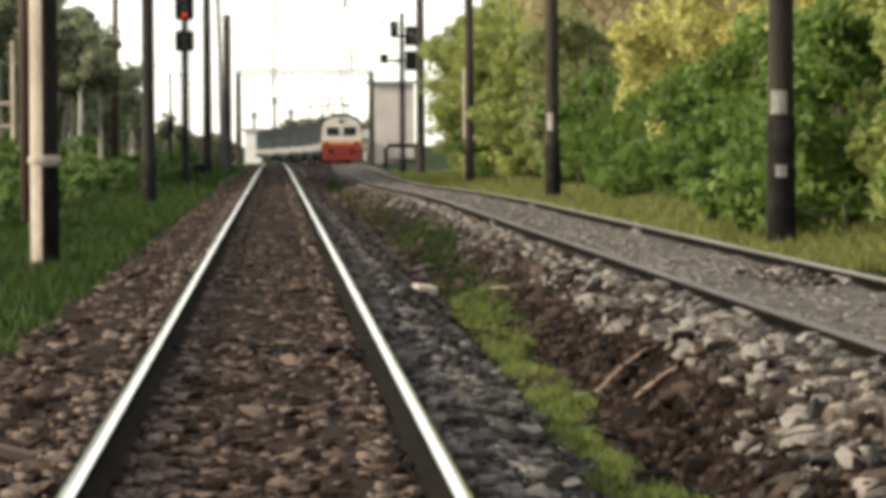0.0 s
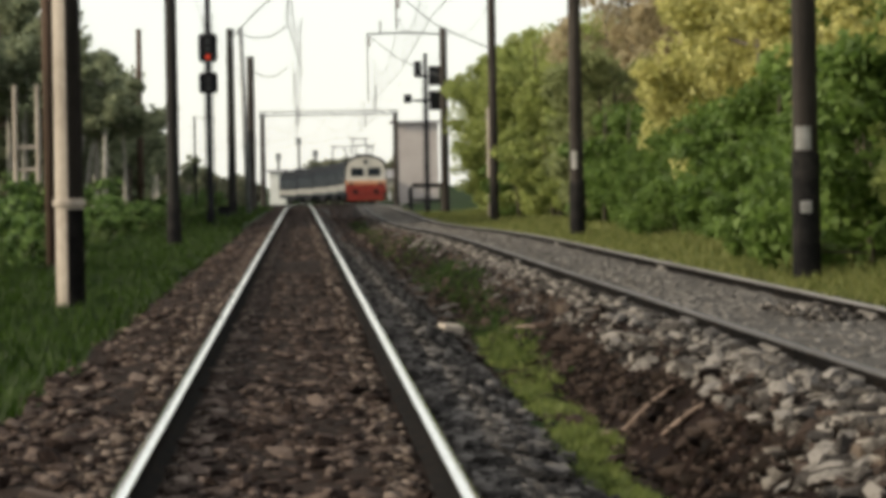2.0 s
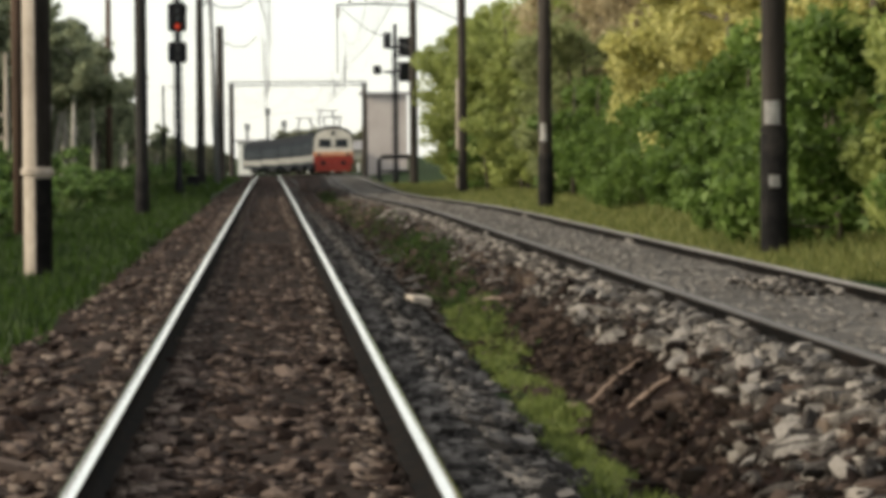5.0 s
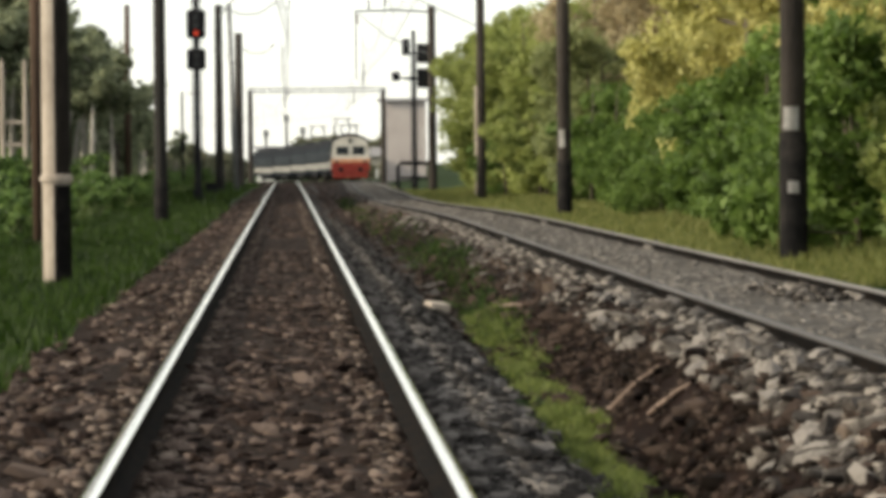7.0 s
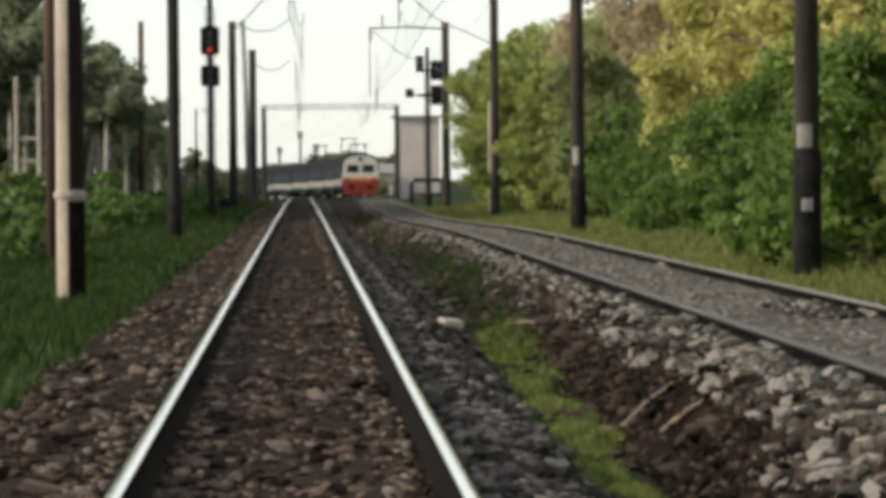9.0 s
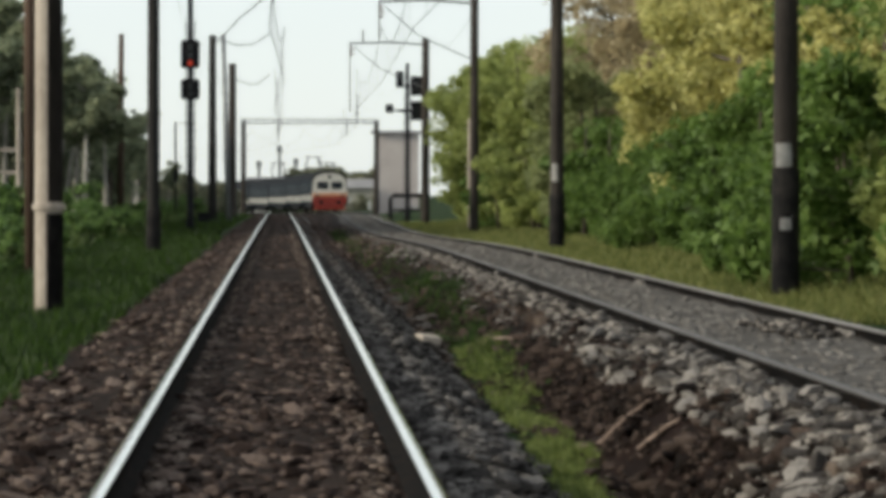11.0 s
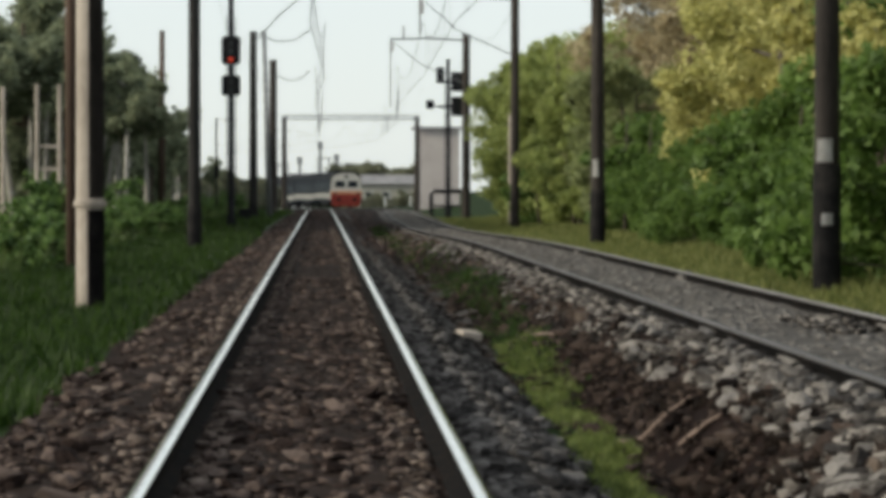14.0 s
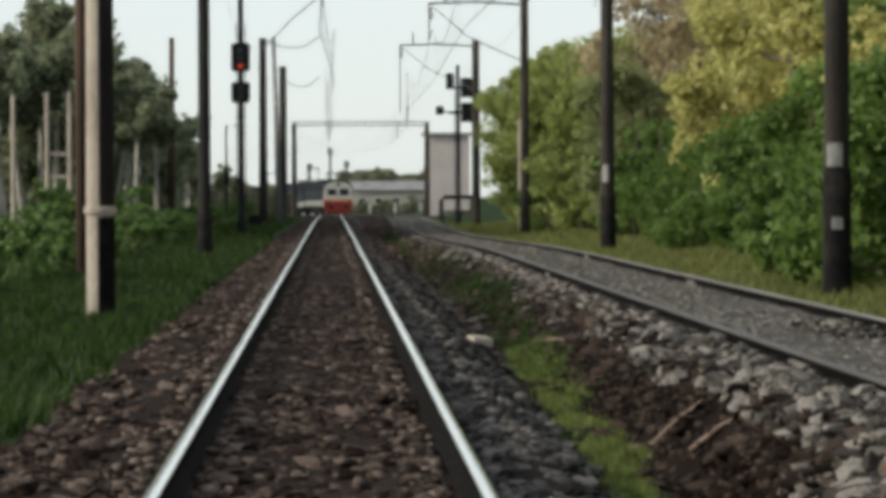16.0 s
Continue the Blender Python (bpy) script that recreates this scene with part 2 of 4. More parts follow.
# ---- mesh helpers ----
def link(name, me, mats, parent=None, label=""):
    ob = new(name, me)
    for m in (mats if isinstance(mats, (list, tuple)) else [mats]):
        if len(me.materials) < (len(mats) if isinstance(mats, (list, tuple)) else 1):
            me.materials.append(M[m])
    if parent:
        ob.parent = parent
    if label:
        ob["label"] = label
    return ob


def part(name, bm, mat, parent=None, label="", smooth=False):
    me = bpy.data.meshes.new(name)
    bm.to_mesh(me)
    bm.free()
    if smooth:
        me.shade_smooth()
    return link(name, me, mat, parent, label)


def thing(name, label, category, m=None, group="", kind=""):
    ob = new(name)
    if m:
        ob.matrix_basis = m
    return tagged(ob, label, category, group, kind)


def box(bm, x0, x1, y0, y1, z0, z1, bevel=0.0):
    vs = bmesh.ops.create_cube(bm, size=1.0)["verts"]
    for v in vs:
        v.co = Vector((x0 + (v.co.x + 0.5) * (x1 - x0), y0 + (v.co.y + 0.5) * (y1 - y0), z0 + (v.co.z + 0.5) * (z1 - z0)))
    if bevel:
        es = list({e for v in vs for e in v.link_edges})
        bmesh.ops.bevel(bm, geom=es, offset=bevel, segments=2, affect="EDGES", profile=0.6)
    return bm


def tube(bm, pts, radii, sides=8, cap=True):
    """A round bar through the points, with a radius at each."""
    rings = []
    pts = [Vector(p) for p in pts]
    for i, p in enumerate(pts):
        d = (pts[min(i + 1, len(pts) - 1)] - pts[max(i - 1, 0)]).normalized()
        a = d.cross(Vector((0, 0, 1)) if abs(d.z) < 0.9 else Vector((1, 0, 0))).normalized()
        b = d.cross(a)
        r = radii[i] if isinstance(radii, (list, tuple)) else radii
        rings.append([bm.verts.new(p + a * (r * math.cos(2 * math.pi * k / sides)) + b * (r * math.sin(2 * math.pi * k / sides))) for k in range(sides)])
    for q, w in zip(rings, rings[1:]):
        for k in range(sides):
            bm.faces.new((q[k], q[(k + 1) % sides], w[(k + 1) % sides], w[k]))
    if cap:
        bm.faces.new(rings[0][::-1])
        bm.faces.new(rings[-1])
    return bm


def raw(name, verts, faces, mat, parent=None, label="", smooth=False):
    me = bpy.data.meshes.new(name)
    verts = np.asarray(verts, dtype=np.float32)
    faces = np.asarray(faces, dtype=np.int32)
    me.vertices.add(len(verts))
    me.vertices.foreach_set("co", verts.ravel())
    k = faces.shape[1]
    me.loops.add(faces.size)
    me.loops.foreach_set("vertex_index", faces.ravel())
    me.polygons.add(len(faces))
    me.polygons.foreach_set("loop_start", np.arange(len(faces), dtype=np.int32) * k)
    me.update(calc_edges=True)
    me.validate()
    if smooth:
        me.shade_smooth()
    return link(name, me, mat, parent, label)


RNG = np.random.default_rng(7)


# ---- the line: both tracks are straight, then bend to the left ----
BEND, RADIUS, STRAIGHT = 305.0, 840.0, 425.0


def bend(d):
    """Sideways shift of the line at the distance d."""
    if d < BEND:
        return 0.0
    e = min(d, STRAIGHT) - BEND
    out = -e * e / (2 * RADIUS)
    if d > STRAIGHT:
        out -= (d - STRAIGHT) * (STRAIGHT - BEND) / RADIUS
    return out


def ease(a, b, v):
    q = min(1.0, max(0.0, (v - a) / (b - a)))
    return q * q * (3 - 2 * q)


def axis2(d):
    """Sideways place of the far track's axis."""
    return 4.1 + 1.6 * ease(130, 290, d) + bend(d)


def dip(d):
    """The whole line falls away in the distance."""
    return -1.1 * min(1.2, max(0.0, (d - 150) / 263)) ** 2


def rise2(d):
    """Height of the far track's rail heads."""
    return 0.3 - 0.3 * ease(60, 125, d) + dip(d)


PROFILE_A = [(-2500, -0.4), (-60, -0.4), (-20, 0.0), (-14, 0.0), (-8, -0.1), (-4, -0.3), (-2.5, -0.37), (-2.1, -0.36), (-1.6, -0.2),
             (-0.98, -0.16), (-0.72, -0.19), (-0.5, -0.17), (0, -0.185), (0.5, -0.17), (0.72, -0.19), (0.98, -0.16), (1.35, -0.19), (1.65, -0.36), (1.9, -0.42), (2.25, -0.4)]
PROFILE_B = [(2.5, -0.33), (2.85, -0.17), (3.1, -0.1), (4.1, -0.11), (5.1, -0.1), (5.4, -0.13), (5.9, -0.36), (7.5, -0.36), (9.5, -0.2),
             (14, 0.3), (22, 0.4), (60, -0.4), (2500, -0.4)]


def ground_z(u, d):
    h, fall = rise2(d) - dip(d), dip(d)
    shift = 1.6 * ease(130, 290, d)
    w = u
    pts = PROFILE_A + [(x + shift, z + h * (1.0 if 2.8 < x < 5.5 else (0.6 if x < 20 else 0.0))) for x, z in PROFILE_B]
    for (x0, z0), (x1, z1) in zip(pts, pts[1:]):
        if x0 <= w <= x1:
            return z0 + (z1 - z0) * (w - x0) / (x1 - x0) + fall
    return -0.4 + fall


def surface_z(u, d):
    """The profile with its humps and hollows."""
    z = ground_z(u, d)
    if 9 < d < 170 and -9 < u < 12:
        a = 0.02 if abs(u) < 1.6 or 2.9 < u < 5.4 else 0.05
        z += a * (noise.noise((u * 2.1, d * 0.9, 0.3)) + 0.7 * noise.noise((u * 5.3, d * 2.3, 4.1)))
        if 1.9 < u < 3.0 and d < 110:
            z += ease(1.9, 2.25, u) * (1 - ease(2.6, 3.0, u)) * 0.17 * noise.noise((u * 1.4, d * 0.3, 5.5))
    return z


def drift(d):
    """The grass strip between the tracks wanders to the right along the line."""
    return min(0.55, max(0.0, 0.018 * (d - 17.6)))


def build_ground():
    us = [-2500, -900, -300, -120, -60, -40, -28, -20, -16, -13, -11, -9.5, -8.2, -7.2, -6.4, -5.7, -5.1]
    us += list(np.arange(-4.6, 10.01, 0.14)) + [10.6, 11.4, 12.4, 14, 16, 19, 22, 28, 36, 48, 60, 120, 300, 900, 2500]
    ds = [-900, -300, -100, -40, -15, 0, 6, 9] + list(np.arange(11, 40, 0.3)) + list(np.arange(40, 80, 0.8)) + list(np.arange(80, 160, 2.5))
    ds += list(np.arange(160, 460, 8)) + [480, 520, 580, 660, 800, 1000, 1400, 2000, 3500]
    verts, faces, mats = [], [], []
    for d in ds:
        for u in us:
            z = surface_z(u, d)
            verts.append((u + bend(d), d, z))
    n = len(us)
    for j in range(len(ds) - 1):
        shift, w = 1.6 * ease(130, 290, ds[j]), drift(ds[j])
        for i in range(n - 1):
            faces.append((j * n + i, j * n + i + 1, (j + 1) * n + i + 1, (j + 1) * n + i))
            u = (us[i] + us[i + 1]) / 2 + 0.16 * noise.noise((us[i] * 1.3, ds[j] * 0.35, 2.2)) + 0.1 * noise.noise((us[i] * 4, ds[j] * 1.5, 7.0))
            v = u - shift
            mats.append(0 if u < -2.2 else 1 if u < 0.85 else 2 if u < 1.62 + w else 0 if u < 2.05 + w and ds[j] < 45 else 3 if v < 2.95 else 4 if v < 5.75 else 0)
    ob = raw("ground", verts, faces, ["turf", "bed", "greybed", "soil", "palebed"], smooth=True)
    ob.data.polygons.foreach_set("material_index", np.array(mats, dtype=np.int32))
    tagged(ob, "trackside ground with turf, dark soil and stony ballast beds", "ground", kind="structure")


build_ground()


# ---- stones of the ballast: crushed lumps lying on the beds ----
CUBE_V = np.array([(x, y, z) for x in (-1, 1) for y in (-1, 1) for z in (-1, 1)], dtype=np.float32)
CUBE_F = np.array([(0, 1, 3, 2), (4, 6, 7, 5), (0, 4, 5, 1), (2, 3, 7, 6), (0, 2, 6, 4), (1, 5, 7, 3)])


def stones(name, label, mat, spots, sizes, flat=0.7, long=1.0):
    k = len(spots)
    v = CUBE_V[None] * RNG.uniform(0.45, 1.0, (k, 8, 3)) * RNG.uniform(0.6, 1.15, (k, 1, 3))
    a = RNG.uniform(0, 6.283, k)
    b = RNG.uniform(-0.5, 0.5, k)
    ca, sa, cb, sb = np.cos(a), np.sin(a), np.cos(b), np.sin(b)
    z = np.zeros(k)
    one = np.ones(k)
    rz = np.stack([np.stack([ca, -sa, z], 1), np.stack([sa, ca, z], 1), np.stack([z, z, one], 1)], 1)
    rx = np.stack([np.stack([one, z, z], 1), np.stack([z, cb, -sb], 1), np.stack([z, sb, cb], 1)], 1)
    v = np.einsum("kij,kjl,kvl->kvi", rz, rx, v) * (np.asarray(sizes)[:, None, None] * 0.5)
    v[:, :, 2] *= flat
    v[:, :, 0] *= long
    v += np.asarray(spots)[:, None, :]
    f = CUBE_F[None] + (np.arange(k) * 8)[:, None, None]
    ob = raw(name, v.reshape(-1, 3), f.reshape(-1, 4), mat)
    return tagged(ob, label, "ballast", kind="stuff")


def scatter(n, u0, u1, d0, d1, lift=0.0, power=1.6, skip=None):
    out = []
    while len(out) < n:
        d = d0 + (d1 - d0) * random.random() ** power
        u = random.uniform(u0, u1)
        if skip and skip(u, d):
            continue
        if noise.noise((u * 1.6, d * 0.4, 3.7)) < -0.1 and random.random() < 0.6:
            continue
        out.append((u + bend(d), d, surface_z(u, d) + lift))
    return out


def near_rail(u, d):
    return abs(abs(u) - 0.8) < 0.1 or abs(u - axis2(d) + 0.8) < 0.1 or abs(u - axis2(d) - 0.8) < 0.1


def lay_stones():
    s = scatter(900, 2.6, 3.0, 26, 80, 0.0, 1.3)
    stones("ballast_stones", "grey stones strewn over the edge of the soil bank", "greystone", s, RNG.uniform(0.04, 0.13, len(s)), 0.6, 1.3)
    s = scatter(8000, -0.68, 0.68, 12.5, 60, -0.005, 2.3)
    stones("ballast_stones", "small brown oil-stained stones between the near rails", "brownstone", s, 0.02 + 0.09 * RNG.uniform(0, 1, len(s)) ** 2, 0.6)
    s = scatter(7000, -0.68, 0.68, 18, 100, -0.01, 1.3)
    stones("ballast_stones", "dark oily grit between the near rails", "clod", s, 0.02 + 0.06 * RNG.uniform(0, 1, len(s)) ** 2, 0.5)
    for a, b in ((-1.2, -0.93), (-0.69, -0.5), (0.46, 0.69)):
        s = scatter(1700, a, b, 12.5, 150, 0.0, 1.8)
        stones("ballast_stones", "buff gravel heaped along the near rails", "buffstone", s, 0.03 + 0.09 * RNG.uniform(0, 1, len(s)) ** 2, 0.7)
    s = scatter(5200, -2.35, -0.95, 12.5, 85, -0.012)
    stones("ballast_stones", "brown and buff crushed stones beside the near track", "brownstone", s, 0.025 + 0.09 * RNG.uniform(0, 1, len(s)) ** 2, 0.85)
    s = scatter(160, -2.3, -1.1, 12.5, 60, -0.02)
    stones("ballast_stones", "larger brown clods beside the near track", "brownstone", s, RNG.uniform(0.06, 0.14, len(s)), 0.8, 1.1)
    s = scatter(420, -0.66, 0.66, 12.5, 40, -0.01, 2.2)
    stones("ballast_stones", "larger brown clods between the near rails", "brownstone", s, RNG.uniform(0.08, 0.17, len(s)), 0.5, 1.3)
    s = scatter(600, 1.9, 2.95, 12.5, 60, -0.02)
    stones("soil_clods", "larger dark clods on the soil bank", "clod", s, RNG.uniform(0.08, 0.2, len(s)), 0.55, 1.2)
    s = scatter(90, -2.3, -1.1, 13, 60, 0.008)
    stones("ballast_stones", "scattered pale flat stones beside the near track", "buffstone", s, RNG.uniform(0.05, 0.12, len(s)), 0.6, 1.6)
    s = scatter(10000, 0.95, 1.75, 12.5, 90, 0.0)
    stones("ballast_stones", "dark grey crushed stones of the ballast shoulder", "greystone", s, 0.03 + 0.11 * RNG.uniform(0, 1, len(s)) ** 2)
    s = scatter(12000, 1.8, 3.0, 12.5, 90, 0.0)
    stones("soil_clods", "dark brown clods and stones in the soil", "clod", s, RNG.uniform(0.03, 0.1, len(s)), 0.6)
    s = scatter(3000, 2.9, 3.4, 15, 70, 0.0, 1.4, near_rail) + scatter(800, 2.45, 3.4, 12.5, 18.0, -0.01, 1.0, near_rail) + scatter(700, 2.65, 3.0, 17, 34, -0.005, 1.0)
    stones("ballast_stones", "large pale grey stones on the far track's shoulder", "palestone", s, 0.035 + 0.11 * RNG.uniform(0, 1, len(s)) ** 2)
    s = scatter(4500, -2.1, 1.7, 70, 280, -0.01, 1.2)
    stones("ballast_stones", "brown stones of the near track in the distance", "brownstone", s, RNG.uniform(0.08, 0.16, len(s)), 0.6)
    s = [(x + 1.6 * ease(130, 290, y), y, z) for x, y, z in scatter(5500, 2.7, 5.7, 70, 280, -0.01, 1.2)]
    stones("ballast_stones", "pale grey stones of the far track in the distance", "farstone", s, RNG.uniform(0.08, 0.17, len(s)), 0.6)
    s = [(x + 0.8 * ease(130, 290, y), y, z) for x, y, z in scatter(4200, 1.6, 3.1, 80, 290, -0.01, 1.1)]
    stones("soil_clods", "brown clods between the tracks in the distance", "brownstone", s, RNG.uniform(0.08, 0.22, len(s)), 0.55)
    s = scatter(130, 4.3, 4.8, 27.3, 31.0, 0.03, 1.0)
    stones("ballast_stones", "small heap of pale gravel against the far rail", "palestone", s, RNG.uniform(0.04, 0.11, len(s)), 0.8)
    s = scatter(12000, 3.0, 5.6, 20, 130, -0.01, 1.3, near_rail)
    stones("ballast_stones", "grey stones filling the far track", "farstone", s, RNG.uniform(0.03, 0.1, len(s)))


lay_stones()


def loose_stones(name, mat, shape_seed, spots, low, high):
    """The larger lumps beside the camera, each a stone of its own lying on the ground."""
    rnd = random.Random(shape_seed)
    shapes = []
    for k in range(16):
        bm = bmesh.new()
        bmesh.ops.create_icosphere(bm, subdivisions=1, radius=0.5)
        a, b, c = rnd.uniform(1.0, 2.3), rnd.uniform(0.6, 1.1), rnd.uniform(0.4, 0.85)
        for v in bm.verts:
            j = rnd.uniform(0.55, 1.25)
            v.co = (v.co.x * a * j, v.co.y * b * j, v.co.z * c * j)
        me = bpy.data.meshes.new(name)
        bm.to_mesh(me)
        bm.free()
        shapes.append(me)
    for x, y, z in spots:
        ob = link(name, rnd.choice(shapes), mat, bpy.data.objects["ground"])
        size = low + (high - low) * rnd.random() ** 2
        ob.location, ob.scale = (x, y, z + 0.15 * size), (size, size, size)
        ob.rotation_euler = (rnd.uniform(-0.4, 0.4), rnd.uniform(-0.4, 0.4), rnd.uniform(0, 6.28))


loose_stones("ballast_stone", "loosepale", 1, scatter(200, 2.62, 3.35, 15, 30, 0.0, 1.2, near_rail) + scatter(95, 2.35, 3.2, 13.5, 16.8, 0.0, 1.0, near_rail), 0.07, 0.2)
loose_stones("shoulder_stone", "loosegrey", 2, scatter(290, 0.98, 1.75, 13.5, 24, 0.0, 1.3), 0.06, 0.16)
loose_stones("bed_stone", "loosebrown", 3, scatter(290, -0.64, 0.64, 13.5, 26, 0.0, 1.3), 0.05, 0.15)
loose_stones("edge_stone", "loosebrown", 4, scatter(290, -2.3, -1.0, 15, 34, 0.0, 1.3), 0.06, 0.17)
loose_stones("soil_lump", "loosesoil", 5, scatter(240, 2.0, 2.85, 14, 34, 0.0, 1.3), 0.06, 0.17)


# ---- rails and sleepers ----
RAIL = [(-0.075, -0.19), (0.075, -0.19), (0.075, -0.175), (0.014, -0.155), (0.012, -0.05), (0.038, -0.038), (0.04, -0.014)]
HEAD = [(-0.04, -0.014), (0.04, -0.014), (0.0395, -0.006), (0.035, 0.0), (-0.035, 0.0), (-0.0395, -0.006)]


def extrude(name, section, xs, zs, ds, mat, parent, label=""):
    k = len(section)
    v = [(x + u, d, z + w) for x, z, d in zip(xs, zs, ds) for u, w in section]
    f = [(j * k + i, j * k + (i + 1) % k, (j + 1) * k + (i + 1) % k, (j + 1) * k + i) for j in range(len(ds) - 1) for i in range(k)]
    return raw(name, v, f, mat, parent, label)


def build_track(name, label, axis, rise, head_mats, first, count, joints=(), sunk=0.0):
    track = thing(name, label, "track", group="railway tracks")
    ds = list(np.arange(-30, 140, 2.0)) + list(np.arange(140, 460, 5.0)) + list(np.arange(460, 700, 15.0))
    full = RAIL + [(-x, z) for x, z in RAIL[::-1]][:-2]
    for side, head_mat in zip((-0.797, 0.797), head_mats):
        xs, zs = [axis(d) + side for d in ds], [rise(d) for d in ds]
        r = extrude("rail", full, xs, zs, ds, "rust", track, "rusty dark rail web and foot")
        extrude("rail_head", HEAD, xs, [z + 0.0015 for z in zs], ds, head_mat, r, "worn shiny rail head")
    bm = bmesh.new()
    box(bm, -1.35, 1.35, -0.12, 0.12, -0.32, -0.2, 0.02)
    me = bpy.data.meshes.new("sleeper")
    bm.to_mesh(me)
    bm.free()
    for i in range(count):
        d = first + i * 0.55
        s = link("sleeper", me, "sleeper", track)
        s.location = (axis(d), d, rise(d) + random.uniform(-0.03, 0.008) - (sunk if random.random() < 0.8 else 0.3 * sunk))
        s.rotation_euler = (0, random.uniform(-0.004, 0.004), random.uniform(-0.01, 0.01))
    for side, places in joints:
        for d in places:
            bm = bmesh.new()
            box(bm, axis(d) + side - 0.06, axis(d) + side - 0.012, d - 0.4, d + 0.4, rise(d) - 0.13, rise(d) - 0.05, 0.012)
            part("rail_joint", bm, "farstone", track, "pale dusty joint plate")
    return track


build_track("railway_track", "straight railway track with shiny worn rail heads in brown ballast", bend, dip, ("steel", "steel"), -5.5, 140, sunk=-0.005)
build_track("railway_track", "parallel raised railway track with dull rails in pale ballast", axis2, rise2, ("dullsteel", "wornsteel"), 1.5, 140,
            ((-0.797, (19.6, 23.0, 27.8, 49.6)), (0.797, (28.4, 44.7, 63.0))))


# ---- poles ----
def catenary_pole(x, d, z, r0, r1, h, label, mat, lean=(0, 0), coat=0.0, patches=(), ring=None, arm=0.0, arm_z=9.3, drop=1.5, light=False):
    p = thing("catenary_pole", label, "pole", pose(x, d, z, lean[1], lean[0], 0), "catenary poles")
    bm = bmesh.new()
    k = 12
    tube(bm, [(0, 0, -0.4 + (h + 0.4) * i / k) for i in range(k + 1)], [r0 + (r1 - r0) * i / k for i in range(k + 1)], 20)
    part("shaft", bm, mat, p, smooth=True)
    if coat:
        bm = bmesh.new()
        tube(bm, [(0, 0, -0.4), (0, 0, 0.05), (0, 0, coat - 0.03), (0, 0, coat)], [r0 + 0.02, r0 + 0.018, r0 + 0.016, r0 + 0.002], 20)
        part("base_coat", bm, "bitumen", p, "black bitumen coat round the foot", smooth=True)
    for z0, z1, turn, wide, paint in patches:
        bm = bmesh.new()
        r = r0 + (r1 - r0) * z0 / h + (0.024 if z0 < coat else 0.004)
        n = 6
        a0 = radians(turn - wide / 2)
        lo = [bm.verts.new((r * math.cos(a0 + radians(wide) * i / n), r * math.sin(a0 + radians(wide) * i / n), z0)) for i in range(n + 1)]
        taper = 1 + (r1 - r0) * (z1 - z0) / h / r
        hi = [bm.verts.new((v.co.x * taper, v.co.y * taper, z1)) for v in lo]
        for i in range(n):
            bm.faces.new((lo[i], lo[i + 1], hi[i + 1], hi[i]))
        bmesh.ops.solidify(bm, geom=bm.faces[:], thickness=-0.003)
        part("shade_strip" if paint == "darkconcrete" else "paint_patch", bm, paint, p,
             {"whitepaint": "chalky white painted patch", "darkconcrete": "dark strip painted as the pole's shaded side"}.get(paint, "black tarred patch"))
    if ring:
        bm = bmesh.new()
        tube(bm, [(0, 0, ring - 0.05), (0, 0, ring - 0.04), (0, 0, ring + 0.04), (0, 0, ring + 0.05)], [r0, r0 + 0.03, r0 + 0.03, r0], 20)
        part("clamp_ring", bm, "concrete", p, "pale clamp ring")
    if arm:
        zz = arm_z - z
        bm = bmesh.new()
        if light:
            tube(bm, [(0, 0, zz + 0.5), (arm * 0.4, 0, zz), (arm * 0.7, 0, zz + 0.05), (arm, 0, zz + 0.7)], 0.035, 8)
            part("cantilever", bm, "galv", p, "thin curved steel arm")
            return p
        tube(bm, [(0, 0, zz), (arm * 0.5, 0, zz + 0.12), (arm, 0, zz + 0.05)], 0.055, 8)
        part("cantilever", bm, "galv", p, "grey steel cantilever arm")
        bm = bmesh.new()
        tube(bm, [(0, 0, zz - 2.4), (arm * 0.6, 0, zz - 1.3), (arm * 0.93, 0, zz - 0.15)], 0.028, 6)
        part("stay", bm, "galv", p, "grey steel stay tube")
        bm = bmesh.new()
        for i in range(4):
            tube(bm, [(arm * 0.97, 0, zz - 0.12 - 0.14 * i), (arm * 0.97, 0, zz - 0.2 - 0.14 * i)], [0.13, 0.05], 10)
        part("insulator", bm, "insulator", p, "brown glazed insulator string")
        bm = bmesh.new()
        tube(bm, [(arm * 0.99, 0, zz + 0.1), (arm * 0.99, 0, zz - drop)], 0.045, 6)
        tube(bm, [(arm * 0.82, 0, zz + 0.1), (arm * 0.82, 0, zz + 0.8)], 0.06, 6)
        part("registration_arm", bm, "galv", p, "hanging registration tube")
    return p


# The upper patch paints the pole's shaded right side in dark concrete.
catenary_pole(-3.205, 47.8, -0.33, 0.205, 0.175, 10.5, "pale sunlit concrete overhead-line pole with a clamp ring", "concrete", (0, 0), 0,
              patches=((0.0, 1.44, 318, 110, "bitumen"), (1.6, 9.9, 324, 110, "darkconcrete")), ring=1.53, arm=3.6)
catenary_pole(-3.475, 94.5, -0.34, 0.185, 0.155, 10.3, "dark weathered concrete overhead-line pole with a thick black foot", "sootconcrete", (0, 0), 1.27)
catenary_pole(-3.735, 190, -0.34, 0.26, 0.2, 10.6, "dark concrete overhead-line pole beside the signal", "sootconcrete", (0, 0), 0.9, arm=3.3, arm_z=9.7, light=True)
catenary_pole(-3.27, 237, -0.44, 0.3, 0.26, 10.9, "grey concrete overhead-line pole far along the line", "darkconcrete", (0, 0), 0, arm=2.6, arm_z=9.0, light=True)
